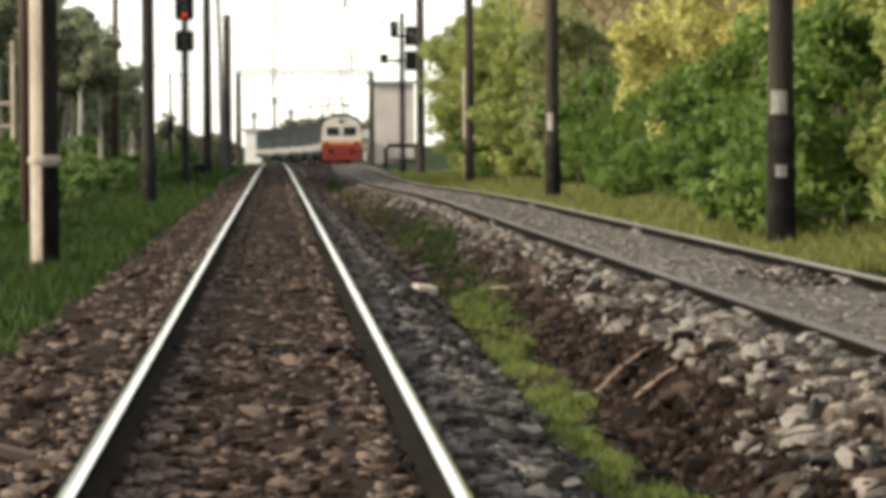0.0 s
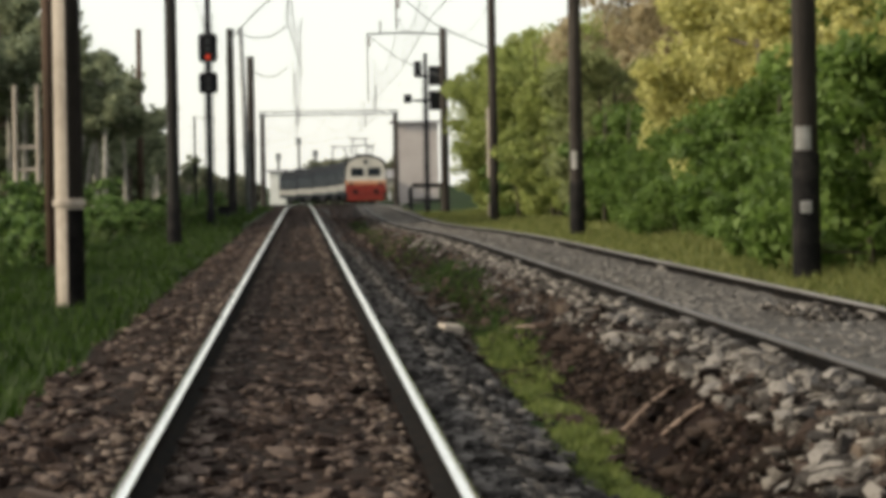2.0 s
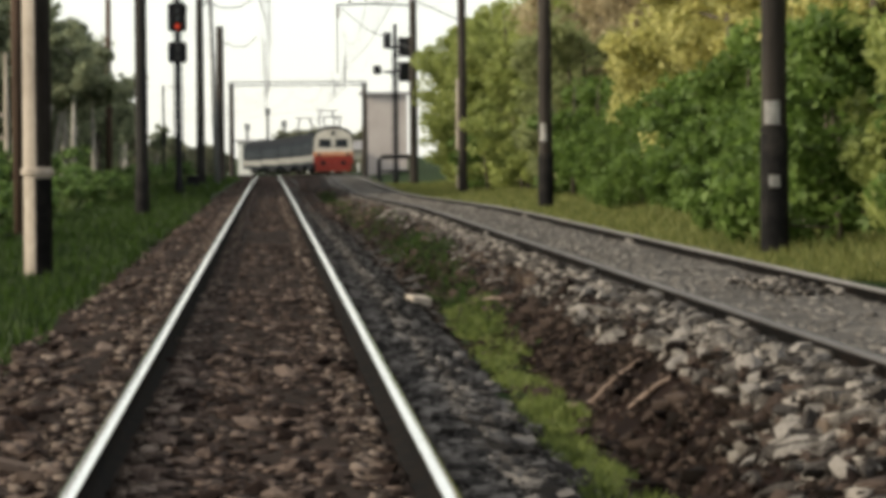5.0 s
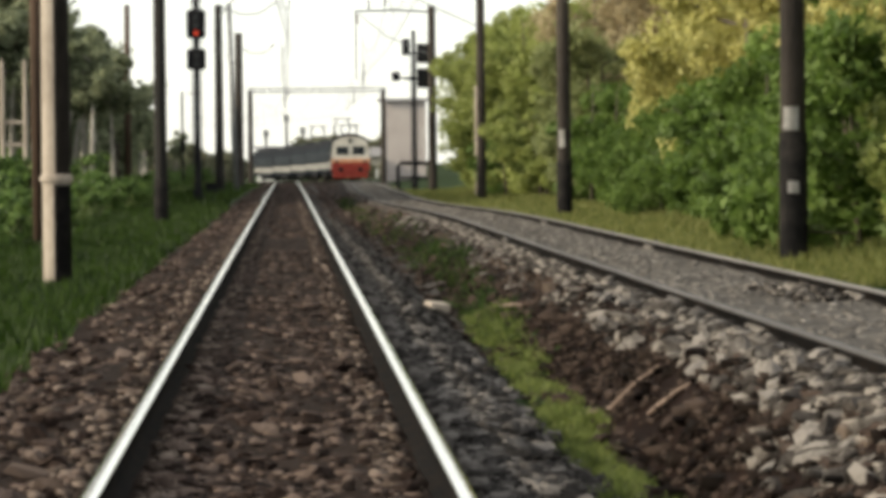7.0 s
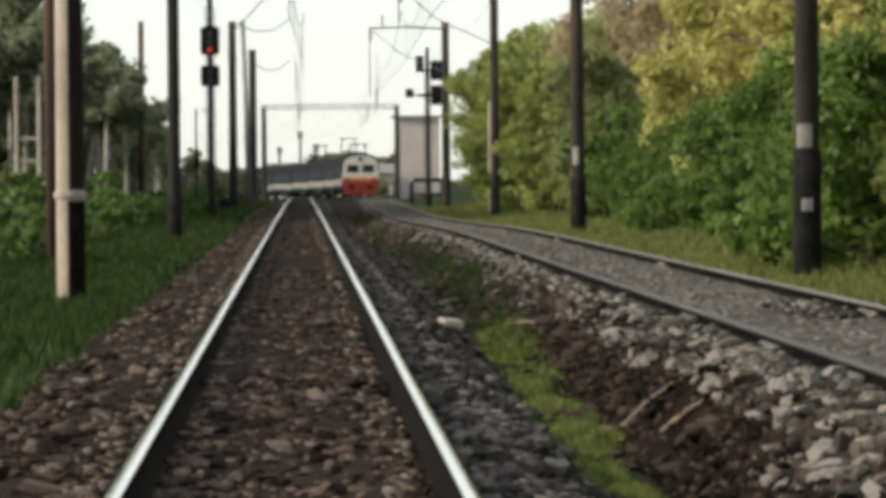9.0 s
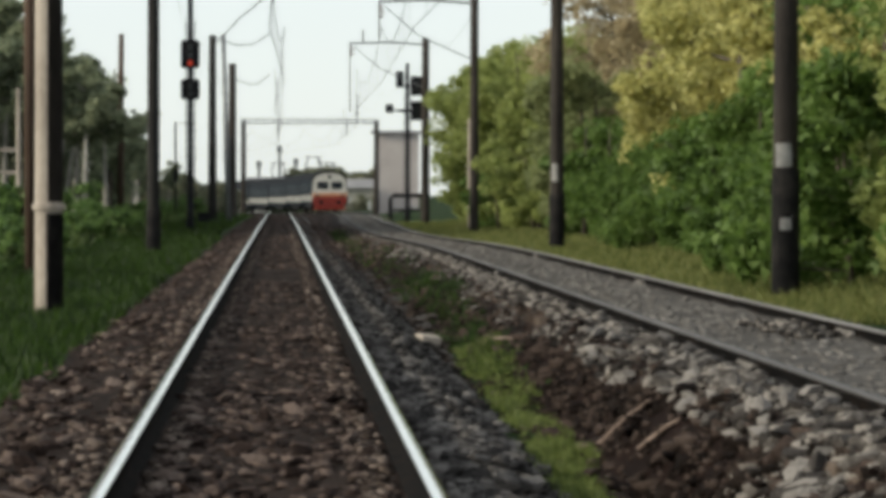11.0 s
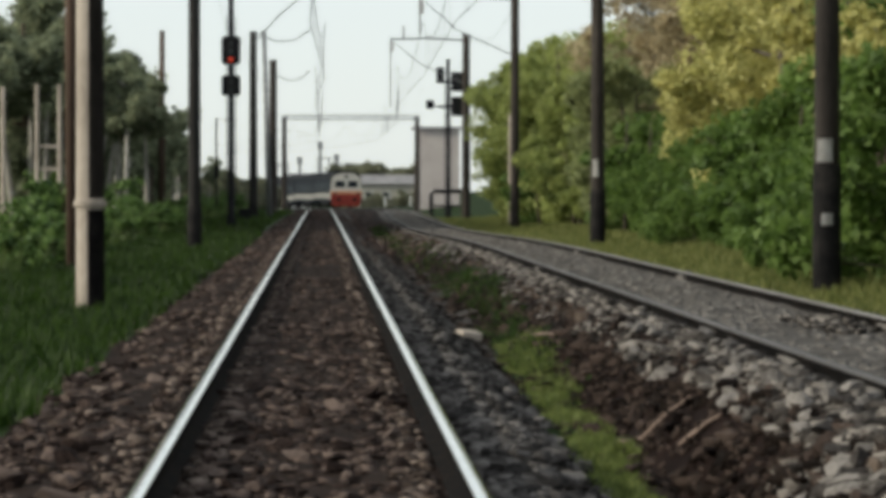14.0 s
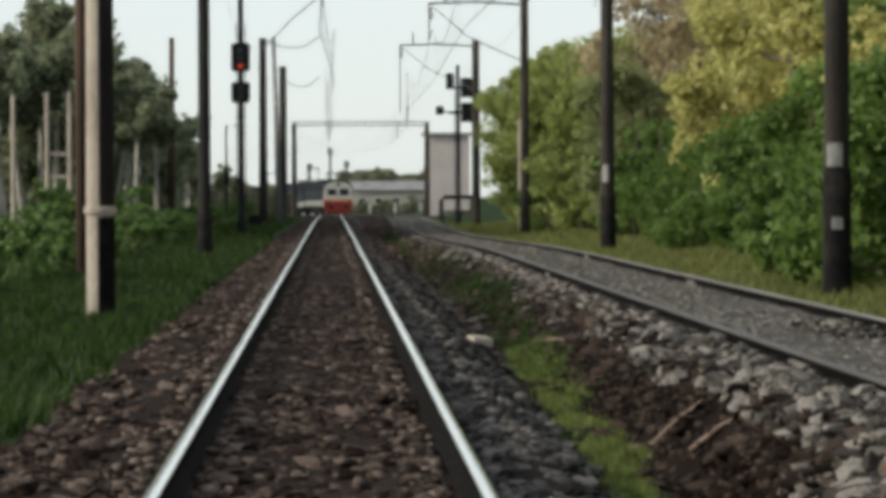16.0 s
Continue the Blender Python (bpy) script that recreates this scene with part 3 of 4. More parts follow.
catenary_pole(7.685, 50.5, -0.12, 0.2, 0.17, 10.5, "dark concrete overhead-line pole with white paint patches", "darkconcrete", (0, 0), 1.9,
              patches=((1.93, 2.28, 250, 75, "whitepaint"), (0.98, 1.16, 262, 45, "whitepaint")), arm=-3.7)
catenary_pole(7.895, 95, -0.22, 0.21, 0.17, 10.4, "dark concrete overhead-line pole before the hedge", "darkconcrete", (-0.1, 0), 1.6,
              patches=((1.95, 2.45, 245, 50, "whitepaint"),), arm=-3.9)
catenary_pole(8.145, 140, -0.25, 0.2, 0.17, 10.2, "dark concrete overhead-line pole with a pale post behind", "darkconcrete", (0, 0), 0, arm=-4.0)
catenary_pole(8.06, 185, -0.3, 0.25, 0.2, 10.2, "dark concrete overhead-line pole with a long arm", "darkconcrete", (0, 0), 0, arm=-4.2, arm_z=9.55, drop=3.7)


def plain_post(name, x, d, z, r, h, label, category, mat, lean=0.0, cross=()):
    p = thing(name, label, category, pose(x, d, z, 0, lean, 0))
    bm = bmesh.new()
    tube(bm, [(0, 0, -0.4), (0, 0, h * 0.5), (0, 0, h)], [r, r * 0.9, r * 0.78], 12)
    part("shaft", bm, mat, p, smooth=True)
    for zc, half in cross:
        bm = bmesh.new()
        box(bm, -half, half, -0.05, 0.05, zc - 0.06, zc + 0.06, 0.01)
        part("crossarm", bm, "galv", p)
        for s in (-0.8, 0.0, 0.8):
            bm = bmesh.new()
            tube(bm, [(half * s, 0, zc + 0.06), (half * s, 0, zc + 0.14), (half * s, 0, zc + 0.24)], [0.03, 0.06, 0.035], 8)
            part("insulator", bm, "whiteplaster", p)
    return p


plain_post("telegraph_pole", -4.93, 68, -0.3, 0.14, 9.5, "old brown timber telegraph pole behind the concrete pole", "pole", "oldwood", -0.3, ((9.0, 0.7),))
plain_post("telegraph_pole", -8.9, 190, 0.0, 0.19, 10.3, "dark timber telegraph pole standing before the woods", "pole", "oldwood", 0.3)


plain_post("steel_mast", -2.97, 200, -0.4, 0.17, 11.2, "slender leaning grey steel mast between the poles", "mast", "galv", -1.7)
plain_post("strut_post", 8.56, 150, -0.2, 0.14, 4.9, "short pale concrete post behind an overhead-line pole", "post", "concrete", 0.0)


def post_frame(x0, x1, d, z, h, bars, label):
    p = thing("post_frame", label, "post", pose(0, d, z), "pale posts before the woods")
    for x in sorted({x0, x1}):
        bm = bmesh.new()
        tube(bm, [(x, 0, -0.4), (x, 0, h)], [0.1, 0.08], 10)
        part("post", bm, "concrete", p)
    for zb in bars:
        bm = bmesh.new()
        box(bm, x0, x1, -0.05, 0.05, zb - 0.07, zb + 0.07, 0.01)
        part("crossbar", bm, "concrete", p)
    return p


post_frame(-10.0, -9.2, 120, -0.1, 5.2, (2.2, 3.0), "pale concrete twin post with two crossbars")
post_frame(-11.2, -11.2, 120, -0.1, 5.1, (), "single pale concrete post before the woods")


# ---- colour-light signals ----
def signal(x, d, z, h, label, heads, lit=None, side=0.0):
    p = thing("signal_mast", label, "signal", pose(x, d, z), "colour-light signals")
    bm = bmesh.new()
    tube(bm, [(0, 0, -0.3), (0, 0, 0.6), (0, 0, 0.62), (0, 0, h)], [0.17, 0.17, 0.14, 0.12], 14)
    part("mast", bm, "blackpaint", p, smooth=True)
    for i, (zc, lamps) in enumerate(heads):
        tall = 0.24 + 0.32 * lamps
        bm = bmesh.new()
        box(bm, side - 0.4, side + 0.4, -0.42, -0.14, zc - tall / 2, zc + tall / 2, 0.13)
        head = part("signal_head", bm, "blackpaint", p, "black signal head with hooded lenses")
        for j in range(lamps):
            zl = zc + tall / 2 - 0.3 - 0.34 * j
            bm = bmesh.new()
            tube(bm, [(side, -0.43, zl), (side, -0.425, zl)], 0.11, 16)
            part("lens", bm, "redlamp" if lit == (i, j) else "glass", head, "lit red lens" if lit == (i, j) else "dark lens")
            bm = bmesh.new()
            n = 9
            ang = [math.pi * q / (n - 1) for q in range(n)]
            a = [bm.verts.new((side + 0.14 * math.cos(q), -0.42, zl + 0.14 * math.sin(q))) for q in ang]
            b = [bm.verts.new((side + 0.14 * math.cos(q), -0.68, zl + 0.03 + 0.13 * math.sin(q))) for q in ang]
            for q in range(n - 1):
                bm.faces.new((a[q], a[q + 1], b[q + 1], b[q]))
            bmesh.ops.solidify(bm, geom=bm.faces[:], thickness=0.008)
            part("hood", bm, "blackpaint", head)
    bm = bmesh.new()
    for s in (-0.2, 0.2):
        tube(bm, [(s, 0.22, 0.2), (s, 0.22, h - 1.5)], 0.02, 6)
    for i in range(int((h - 2) / 0.35)):
        tube(bm, [(-0.2, 0.22, 0.5 + 0.35 * i), (0.2, 0.22, 0.5 + 0.35 * i)], 0.013, 5)
    part("ladder", bm, "blackpaint", p, "narrow steel ladder")
    return p


sg = signal(-3.7, 142, -0.34, 10.5, "black colour-light signal with a red lamp on a tall mast", ((7.55, 3), (6.08, 2)), lit=(0, 2))
bm = bmesh.new()
tube(bm, [(-0.6, 0, 10.3), (2.6, 0, 10.5), (5.8, 0, 10.15)], 0.08, 8)
part("cantilever", bm, "galv", sg, "long grey cantilever arm")
bm = bmesh.new()
tube(bm, [(0.15, -0.2, 4.6), (-0.62, -0.2, 4.7), (-0.62, -0.2, 1.0)], 0.05, 6)
box(bm, -0.72, -0.52, -0.3, -0.1, 2.2, 2.7, 0.03)
part("side_bracket", bm, "blackpaint", sg, "side bracket with a small box")
cluster = signal(7.82, 205, -0.3, 9.6, "black signal mast with paired heads before an overhead-line pole", ((8.2, 3), (6.7, 3)), side=0.58)
for za in (8.2, 6.7):
    bm = bmesh.new()
    box(bm, -0.62, 0.95, -0.12, 0.0, za - 0.08, za + 0.08, 0.02)
    part("crossarm", bm, "blackpaint", cluster)
bm = bmesh.new()
box(bm, -0.72, -0.24, -0.4, -0.13, 8.1, 9.1, 0.1)
part("side_head", bm, "blackpaint", cluster, "small black side lamp head")
bm = bmesh.new()
tube(bm, [(0, -0.1, 6.6), (-1.05, -0.1, 6.75)], 0.05, 6)
box(bm, -1.35, -0.85, -0.35, -0.05, 6.55, 7.1, 0.1)
part("outrigger_lamp", bm, "blackpaint", cluster, "small lamp on an outrigger")
sb = thing("relay_box", "black trackside relay box on the verge", "box", pose(-3.9, 176, -0.32))
bm = bmesh.new()
box(bm, -0.32, 0.32, -0.3, 0.3, 0, 0.62, 0.04)
part("body", bm, "blackpaint", sb)
bm = bmesh.new()
box(bm, -0.37, 0.37, -0.35, 0.35, 0.622, 0.69, 0.02)
part("lid", bm, "blackpaint", sb)


rack = thing("pipe_frame", "low dark steel pipe frame at the signal's foot", "frame", pose(7.8, 202, -0.38))
bm = bmesh.new()
tube(bm, [(-1.1, 0, -0.2), (-1.1, 0, 1.45), (-0.95, 0, 1.62), (0.95, 0, 1.62), (1.1, 0, 1.45), (1.1, 0, -0.2)], 0.13, 8)
part("hoop", bm, "blackpaint", rack)
bm = bmesh.new()
tube(bm, [(-1.1, 0, 0.75), (1.1, 0, 0.75)], 0.07, 8)
part("middle_bar", bm, "blackpaint", rack)


# ---- portal over both tracks ----
def portal(d, x0, x1, h, label):
    p = thing("catenary_portal", label, "gantry", pose(0, d, -0.34 + dip(d)))
    for x in (x0, x1):
        bm = bmesh.new()
        tube(bm, [(x, 0, -0.4), (x, 0, h)], [0.26, 0.2], 14)
        part("leg", bm, "darkconcrete", p)
    bm = bmesh.new()
    w = 0.25
    for y in (-w, w):
        for z in (h - 0.2, h + 0.15):
            tube(bm, [(x0 - 0.3, y, z), (x1 + 0.3, y, z)], 0.045, 6)
    n = 16
    for i in range(n):
        xa, xb = x0 + (x1 - x0) * i / n, x0 + (x1 - x0) * (i + 1) / n
        for y in (-w, w):
            tube(bm, [(xa, y, h - 0.2 if i % 2 else h + 0.15), (xb, y, h + 0.15 if i % 2 else h - 0.2)], 0.028, 5)
    part("lattice_beam", bm, "galv", p, "grey steel lattice beam")
    for x in (0.0, axis2(d)):
        bm = bmesh.new()
        tube(bm, [(x, 0, h - 0.2), (x, 0, h - 1.3)], 0.05, 6)
        part("drop_arm", bm, "galv", p)
    return p


portal(284, -3.0, 8.2, 8.05, "grey lattice portal carrying the wires over both tracks")


# ---- overhead wires ----
def wires():
    spans = [2, 47.8, 94.5, 142, 190, 237, 284, 330, 372, 420, 470]
    for axis, tag in ((bend, "near"), (axis2, "far")):
        w = thing("overhead_wire", "thin grey overhead contact wire with droppers above the %s track" % tag, "wire", group="overhead wires")
        for a, b in zip(spans, spans[1:]):
            bm = bmesh.new()
            stag = 0.25 if spans.index(a) % 2 else -0.25
            tube(bm, [(axis(a) + stag, a, 6.1), (axis(b) - stag, b, 6.1)], 0.014, 5)
            part("contact_wire", bm, "wire", w)
            bm = bmesh.new()
            pts = []
            for i in range(9):
                q = i / 8
                dd = a + (b - a) * q
                pts.append((axis(dd) + stag * (1 - 2 * q), dd, 8.4 - 1.5 * (1 - (2 * q - 1) ** 2)))
            tube(bm, pts, 0.013, 5)
            part("messenger_wire", bm, "wire", w)
            for i in range(1, 8):
                bm = bmesh.new()
                tube(bm, [pts[i], (pts[i][0], pts[i][1], 6.1)], 0.006, 4)
                part("dropper", bm, "wire", w)
    for xs, z, tag in (([-4.3, -4.4, -4.5, -4.6], 9.8, "verge"), ([8.6, 8.7, 8.8, 8.9], 9.9, "hedge")):
        w = thing("feeder_wire", "thin grey feeder wire along the poles by the %s" % tag, "wire", group="overhead wires")
        for a, b in zip(spans, spans[1:]):
            bm = bmesh.new()
            pts = [(xs[0] + bend(a + (b - a) * i / 8), a + (b - a) * i / 8, z - 1.0 * (1 - (i / 4 - 1) ** 2)) for i in range(9)]
            tube(bm, pts, 0.009, 5)
            part("wire_span", bm, "wire", w)

    w = thing("stay_wire", "thin stay wire from the signal's arm to the next pole", "wire", group="overhead wires")
    bm = bmesh.new()
    tube(bm, [(0.0, 142, 10.1), (-1.9, 166, 10.0), (-3.7, 189.8, 9.6)], 0.035, 5)
    part("wire_span", bm, "wire", w)


wires()


# ---- trees, bushes and grass ----
def leaves(centres, spread, count, size, squash=1.0):
    """Small folded leaf sprays round the clump centres."""
    c = np.asarray(centres, dtype=np.float32)
    idx = RNG.integers(0, len(c), count)
    v = RNG.normal(size=(count, 3))
    v /= np.linalg.norm(v, axis=1)[:, None]
    r = RNG.uniform(0.25, 1.0, count) ** 0.5
    sp = np.asarray(spread)[idx] if np.ndim(spread) else np.full(count, spread)
    pos = c[idx] + v * (r * sp)[:, None] * np.array([1, 1, squash])
    a = RNG.normal(size=(count, 3))
    a /= np.linalg.norm(a, axis=1)[:, None]
    b = np.cross(a, v + RNG.normal(scale=0.4, size=(count, 3)))
    b /= np.linalg.norm(b, axis=1)[:, None] + 1e-6
    n = np.cross(a, b)
    s = RNG.uniform(0.6, 1.3, count)[:, None] * size
    p = np.stack([pos - a * s - b * s * 0.3, pos + b * s * 0.62 + n * s * 0.2, pos + a * s - b * s * 0.3], 1)
    f = np.arange(count * 3).reshape(count, 3)
    return p.reshape(-1, 3), f


def tree(name, label, category, h, wide, leaf_mat, bark="bark", low=0.25, clumps=60, count=5000, leaf=0.13, trunk=0.14, stems=1, group="", seed=1):
    rnd = random.Random(seed)
    t = thing(name, label, category, group=group)
    bm = bmesh.new()
    centres, spreads = [], []
    for s in range(stems):
        x0, y0 = (rnd.uniform(-0.4, 0.4) * wide * (stems > 1) for _ in range(2))
        hh = h * rnd.uniform(0.8, 1.0)
        top = Vector((x0 + rnd.uniform(-0.1, 0.1) * h, y0 + rnd.uniform(-0.1, 0.1) * h, hh * 0.93))
        base = Vector((x0, y0, -0.3))
        mid = base.lerp(top, 0.5) + Vector((rnd.uniform(-0.15, 0.15), rnd.uniform(-0.15, 0.15), 0))
        tube(bm, [base, base.lerp(mid, 0.5), mid, mid.lerp(top, 0.5), top], [trunk * 1.3, trunk, trunk * 0.75, trunk * 0.45, 0.02], 8)
        for i in range(max(4, 14 // stems)):
            q = low + (0.95 - low) * rnd.random()
            p = base.lerp(mid, q * 2) if q < 0.5 else mid.lerp(top, q * 2 - 1)
            a = rnd.uniform(0, 6.28)
            ln = wide * rnd.uniform(0.45, 1.0) * (1.15 - 0.7 * abs(q - 0.45))
            e = p + Vector((math.cos(a) * ln, math.sin(a) * ln, ln * rnd.uniform(0.15, 0.7)))
            if e.z > h:
                e.z = h
            k = p.lerp(e, 0.5) + Vector((0, 0, -0.08 * ln))
            tube(bm, [p, k, e], [trunk * 0.4, trunk * 0.25, 0.012], 6, cap=False)
            for j in range(max(2, clumps // (max(4, 14 // stems) * stems))):
                w = rnd.uniform(0.35, 1.05)
                centres.append(p.lerp(e, w) + Vector((rnd.gauss(0, 0.25), rnd.gauss(0, 0.25), rnd.gauss(0, 0.25))) * wide * 0.35)
                spreads.append(wide * rnd.uniform(0.14, 0.34))
    part("trunk", bm, bark, t, smooth=True)
    centres = [(c.x, c.y, max(c.z, 0.15)) for c in centres]
    v, f = leaves(centres, spreads, count, leaf, 0.8)
    raw("crown", v, f, leaf_mat, t, "airy crown of small leaves")
    return t


def place(models, spots, group):
    """Each first use takes the model itself, later ones copies."""
    used = set()
    for name, x, d, z, size, turn in spots:
        m = pose(x, d, z, 0, 0, turn) @ Matrix.Scale(size, 4)
        ob = models[name]
        if name in used:
            ob = copy_thing(ob, m)
            ob.matrix_basis = m
        else:
            used.add(name)
            ob.matrix_basis = m
        ob["group"] = group


def plant_woods():
    R = random.Random(11)
    right = {
        "hedge": tree("bush", "dense deep green bush at the foot of the woods, shade in its leaf colour", "bush", 3.2, 1.7, "leaflow", low=0.08, clumps=110, count=8000, leaf=0.11, trunk=0.05, stems=5, seed=3),
        "hedge2": tree("bush", "fresh green spreading bush along the verge", "bush", 3.8, 1.8, "leafgreen", low=0.08, clumps=110, count=8000, leaf=0.11, trunk=0.05, stems=5, seed=4),
        "green": tree("tree", "fresh green leafy tree of the lineside woods", "tree", 8.8, 2.6, "leafgreen", low=0.12, clumps=150, count=17000, leaf=0.115, trunk=0.15, stems=2, seed=5),
        "deep": tree("tree", "deep green leafy tree of the lineside woods", "tree", 8.4, 2.6, "leafdark", low=0.1, clumps=150, count=17000, leaf=0.115, trunk=0.15, stems=2, seed=8),
        "grey": tree("tree", "dull grey-green tree in dense leaf", "tree", 6.6, 2.3, "leafgreyish", low=0.1, clumps=130, count=15000, leaf=0.11, trunk=0.13, stems=2, seed=9),
        "yellow": tree("tree", "tall tree in sunlit yellow-green spring leaf", "tree", 9.6, 2.6, "leafyellow", low=0.15, clumps=150, count=17000, leaf=0.115, trunk=0.15, stems=2, seed=6),
        "olive": tree("tree", "brownish olive tree just coming into leaf", "tree", 10.5, 2.4, "leafolive", low=0.25, clumps=120, count=10500, leaf=0.105, trunk=0.14, stems=2, seed=7),
    }
    spots = []
    d = 34.0
    while d < 178:
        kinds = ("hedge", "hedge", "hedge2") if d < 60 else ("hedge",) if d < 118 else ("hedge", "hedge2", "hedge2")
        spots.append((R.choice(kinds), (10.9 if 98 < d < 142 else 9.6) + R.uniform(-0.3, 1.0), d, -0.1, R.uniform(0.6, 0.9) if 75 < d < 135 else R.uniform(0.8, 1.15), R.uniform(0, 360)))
        d += R.uniform(2.2, 3.4) * (1 + d / 150)
    d = 36.0
    while d < 172:
        if d < 78:
            kind = R.choice(("deep", "deep", "green", "yellow"))
        elif d < 102:
            kind = "yellow"
        elif d < 114:
            kind = "hedge"
        elif d < 142:
            kind = "grey"
        else:
            kind = "green"
        spots.append((kind, 11.6 + R.uniform(-0.6, 1.4), d, 0.0, R.uniform(0.85, 1.05) * (1.35 if kind == "hedge" else 1.0), R.uniform(0, 360)))
        d += R.uniform(3.0, 4.6) * (1 + d / 200)
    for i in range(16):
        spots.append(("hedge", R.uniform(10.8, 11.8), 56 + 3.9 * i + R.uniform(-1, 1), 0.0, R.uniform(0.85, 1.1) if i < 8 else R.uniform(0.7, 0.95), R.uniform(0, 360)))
    for i in range(7):
        spots.append(("green", 11.1 + R.uniform(-0.2, 0.6), 148 + i * 5.8, -0.3, R.uniform(0.92, 1.1), R.uniform(0, 360)))
    for i in range(22):
        d = 42 + 125 * (i + R.random()) / 22
        spots.append(("deep" if d < 70 else "yellow" if d < 97 else "olive" if d < 142 else "green", R.uniform(13.2, 15.5), d, 0.2, R.uniform(0.95, 1.15), R.uniform(0, 360)))
    for i in range(11):
        spots.append(("olive", R.uniform(13.5, 20), 98 + 4 * i + R.uniform(-1, 1), 0.2, R.uniform(1.15, 1.4), R.uniform(0, 360)))
    place(right, spots, "woods beyond the far track")
    left = {
        "dim": tree("tree", "tall green tree of the shaded woods, haze mixed into its leaf colour", "tree", 10.5, 2.5, "leafshade", bark="bark", low=0.1, clumps=130, count=7000, leaf=0.17, trunk=0.16, seed=21),
        "pale": tree("tree", "slender pale-barked tree in thin leaf of a hazed colour", "tree", 10.0, 1.8, "leafshade", bark="palebark", low=0.7, clumps=60, count=2600, leaf=0.18, trunk=0.15, seed=22),
        "shrub": tree("bush", "low dark green bush behind the grass verge, leaves coloured darker for shade", "bush", 1.5, 1.1, "bramble", low=0.08, clumps=60, count=2600, leaf=0.12, trunk=0.03, stems=5, seed=23),
        "shrub2": tree("bush", "dark green bush on the verge, shade put in its leaf colour", "bush", 1.9, 1.2, "bramble", low=0.08, clumps=60, count=2600, leaf=0.12, trunk=0.03, stems=5, seed=24),
    }
    spots = []
    for i in range(60):
        d = 130 + 125 * (i + R.random()) / 60
        spots.append((R.choice(("dim", "dim", "pale")), -(0.05 * d + 2.5) - R.random() ** 1.4 * 9, d, -0.1, R.uniform(0.9, 1.2), R.uniform(0, 360)))
    for i in range(40):
        d = 126 + 90 * (i + R.random()) / 40
        spots.append(("pale", -(0.05 * d + 1.4) - R.random() * 1.5, d, -0.2, R.uniform(0.7, 0.95), R.uniform(0, 360)))
    for i in range(17):
        spots.append((R.choice(("dim", "dim", "pale")), -9.6 - 0.65 * i + R.uniform(-0.4, 0.4), R.uniform(285, 325), -0.9, min(1.25, 0.5 + 0.075 * i) * R.uniform(0.9, 1.1), R.uniform(0, 360)))
    for i in range(15):
        d = R.uniform(122, 134)
        spots.append(("pale", -d * (0.052 + 0.0042 * i) + R.uniform(-0.2, 0.2), d, -0.2, (0.68 + 0.025 * i) * R.uniform(0.92, 1.08), R.uniform(0, 360)))
    for i in range(6):
        spots.append(("dim", -11.9 - 0.7 * i, 236 + 5 * i + R.uniform(-2, 2), -0.5, R.uniform(1.12, 1.25), R.uniform(0, 360)))
    # Unseen tall trees behind the woods, added to keep sun off the train.
    for i in range(15):
        spots.append(("dim", R.uniform(-33, -28) + 1.3 * bend(334 + 10 * i), 334 + 10 * i + R.uniform(-2, 2), -1.0, R.uniform(1.65, 1.85), R.uniform(0, 360)))
    for i in range(22):
        d = 110 + 130 * (i + R.random()) / 22
        spots.append((R.choice(("shrub2", "shrub2", "shrub")), -(0.05 * d + 1.6) - R.uniform(0, 2), d, -0.2, R.uniform(0.7, 1.2), R.uniform(0, 360)))
    d = 46.0
    while d < 260:
        spots.append((R.choice(("shrub", "shrub", "shrub2")), -5.6 - R.uniform(0, 1.6), d, -0.35, R.uniform(0.45, 0.8), R.uniform(0, 360)))
        d += R.uniform(1.8, 3.6) * (1 + d / 120)
    place(left, spots, "woods beside the near track")


plant_woods()


def grass(name, label, mat, n, u0, u1, d0, d1, tall, power=1.5, wide=0.012, edge=0.25, sway=None):
    out_v = np.zeros((n, 3, 3), dtype=np.float32)
    i = 0
    while i < n:
        d = d0 + (d1 - d0) * random.random() ** power
        u = random.uniform(u0, u1)
        e = min(u - u0, u1 - u) / edge
        if e < 1 and noise.noise((u * 3, d * 0.8, 1.0)) * 0.8 + 0.5 > e + random.random() * 0.5:
            continue
        if noise.noise((u * 1.7, d * 0.5, 9.0)) < -0.35 and random.random() < 0.7:
            continue
        if sway:
            u += sway(d)
        z = surface_z(u, d) - 0.02
        a, hh = random.uniform(0, 6.28), tall * random.uniform(0.4, 1.2) * (1 + 0.6 * noise.noise((u, d * 0.4, 3.0)))
        w = wide * (1 + d / 60) * random.uniform(0.6, 1.4)
        lx, ly = random.gauss(0, 0.35) * hh, random.gauss(0, 0.35) * hh
        out_v[i] = ((u - w * math.cos(a), d - w * math.sin(a), z), (u + w * math.cos(a), d + w * math.sin(a), z), (u + lx, d + ly, z + hh))
        i += 1
    ob = raw(name, out_v.reshape(-1, 3), np.arange(n * 3).reshape(n, 3), mat)
    tagged(ob, label, "grass", kind="stuff")


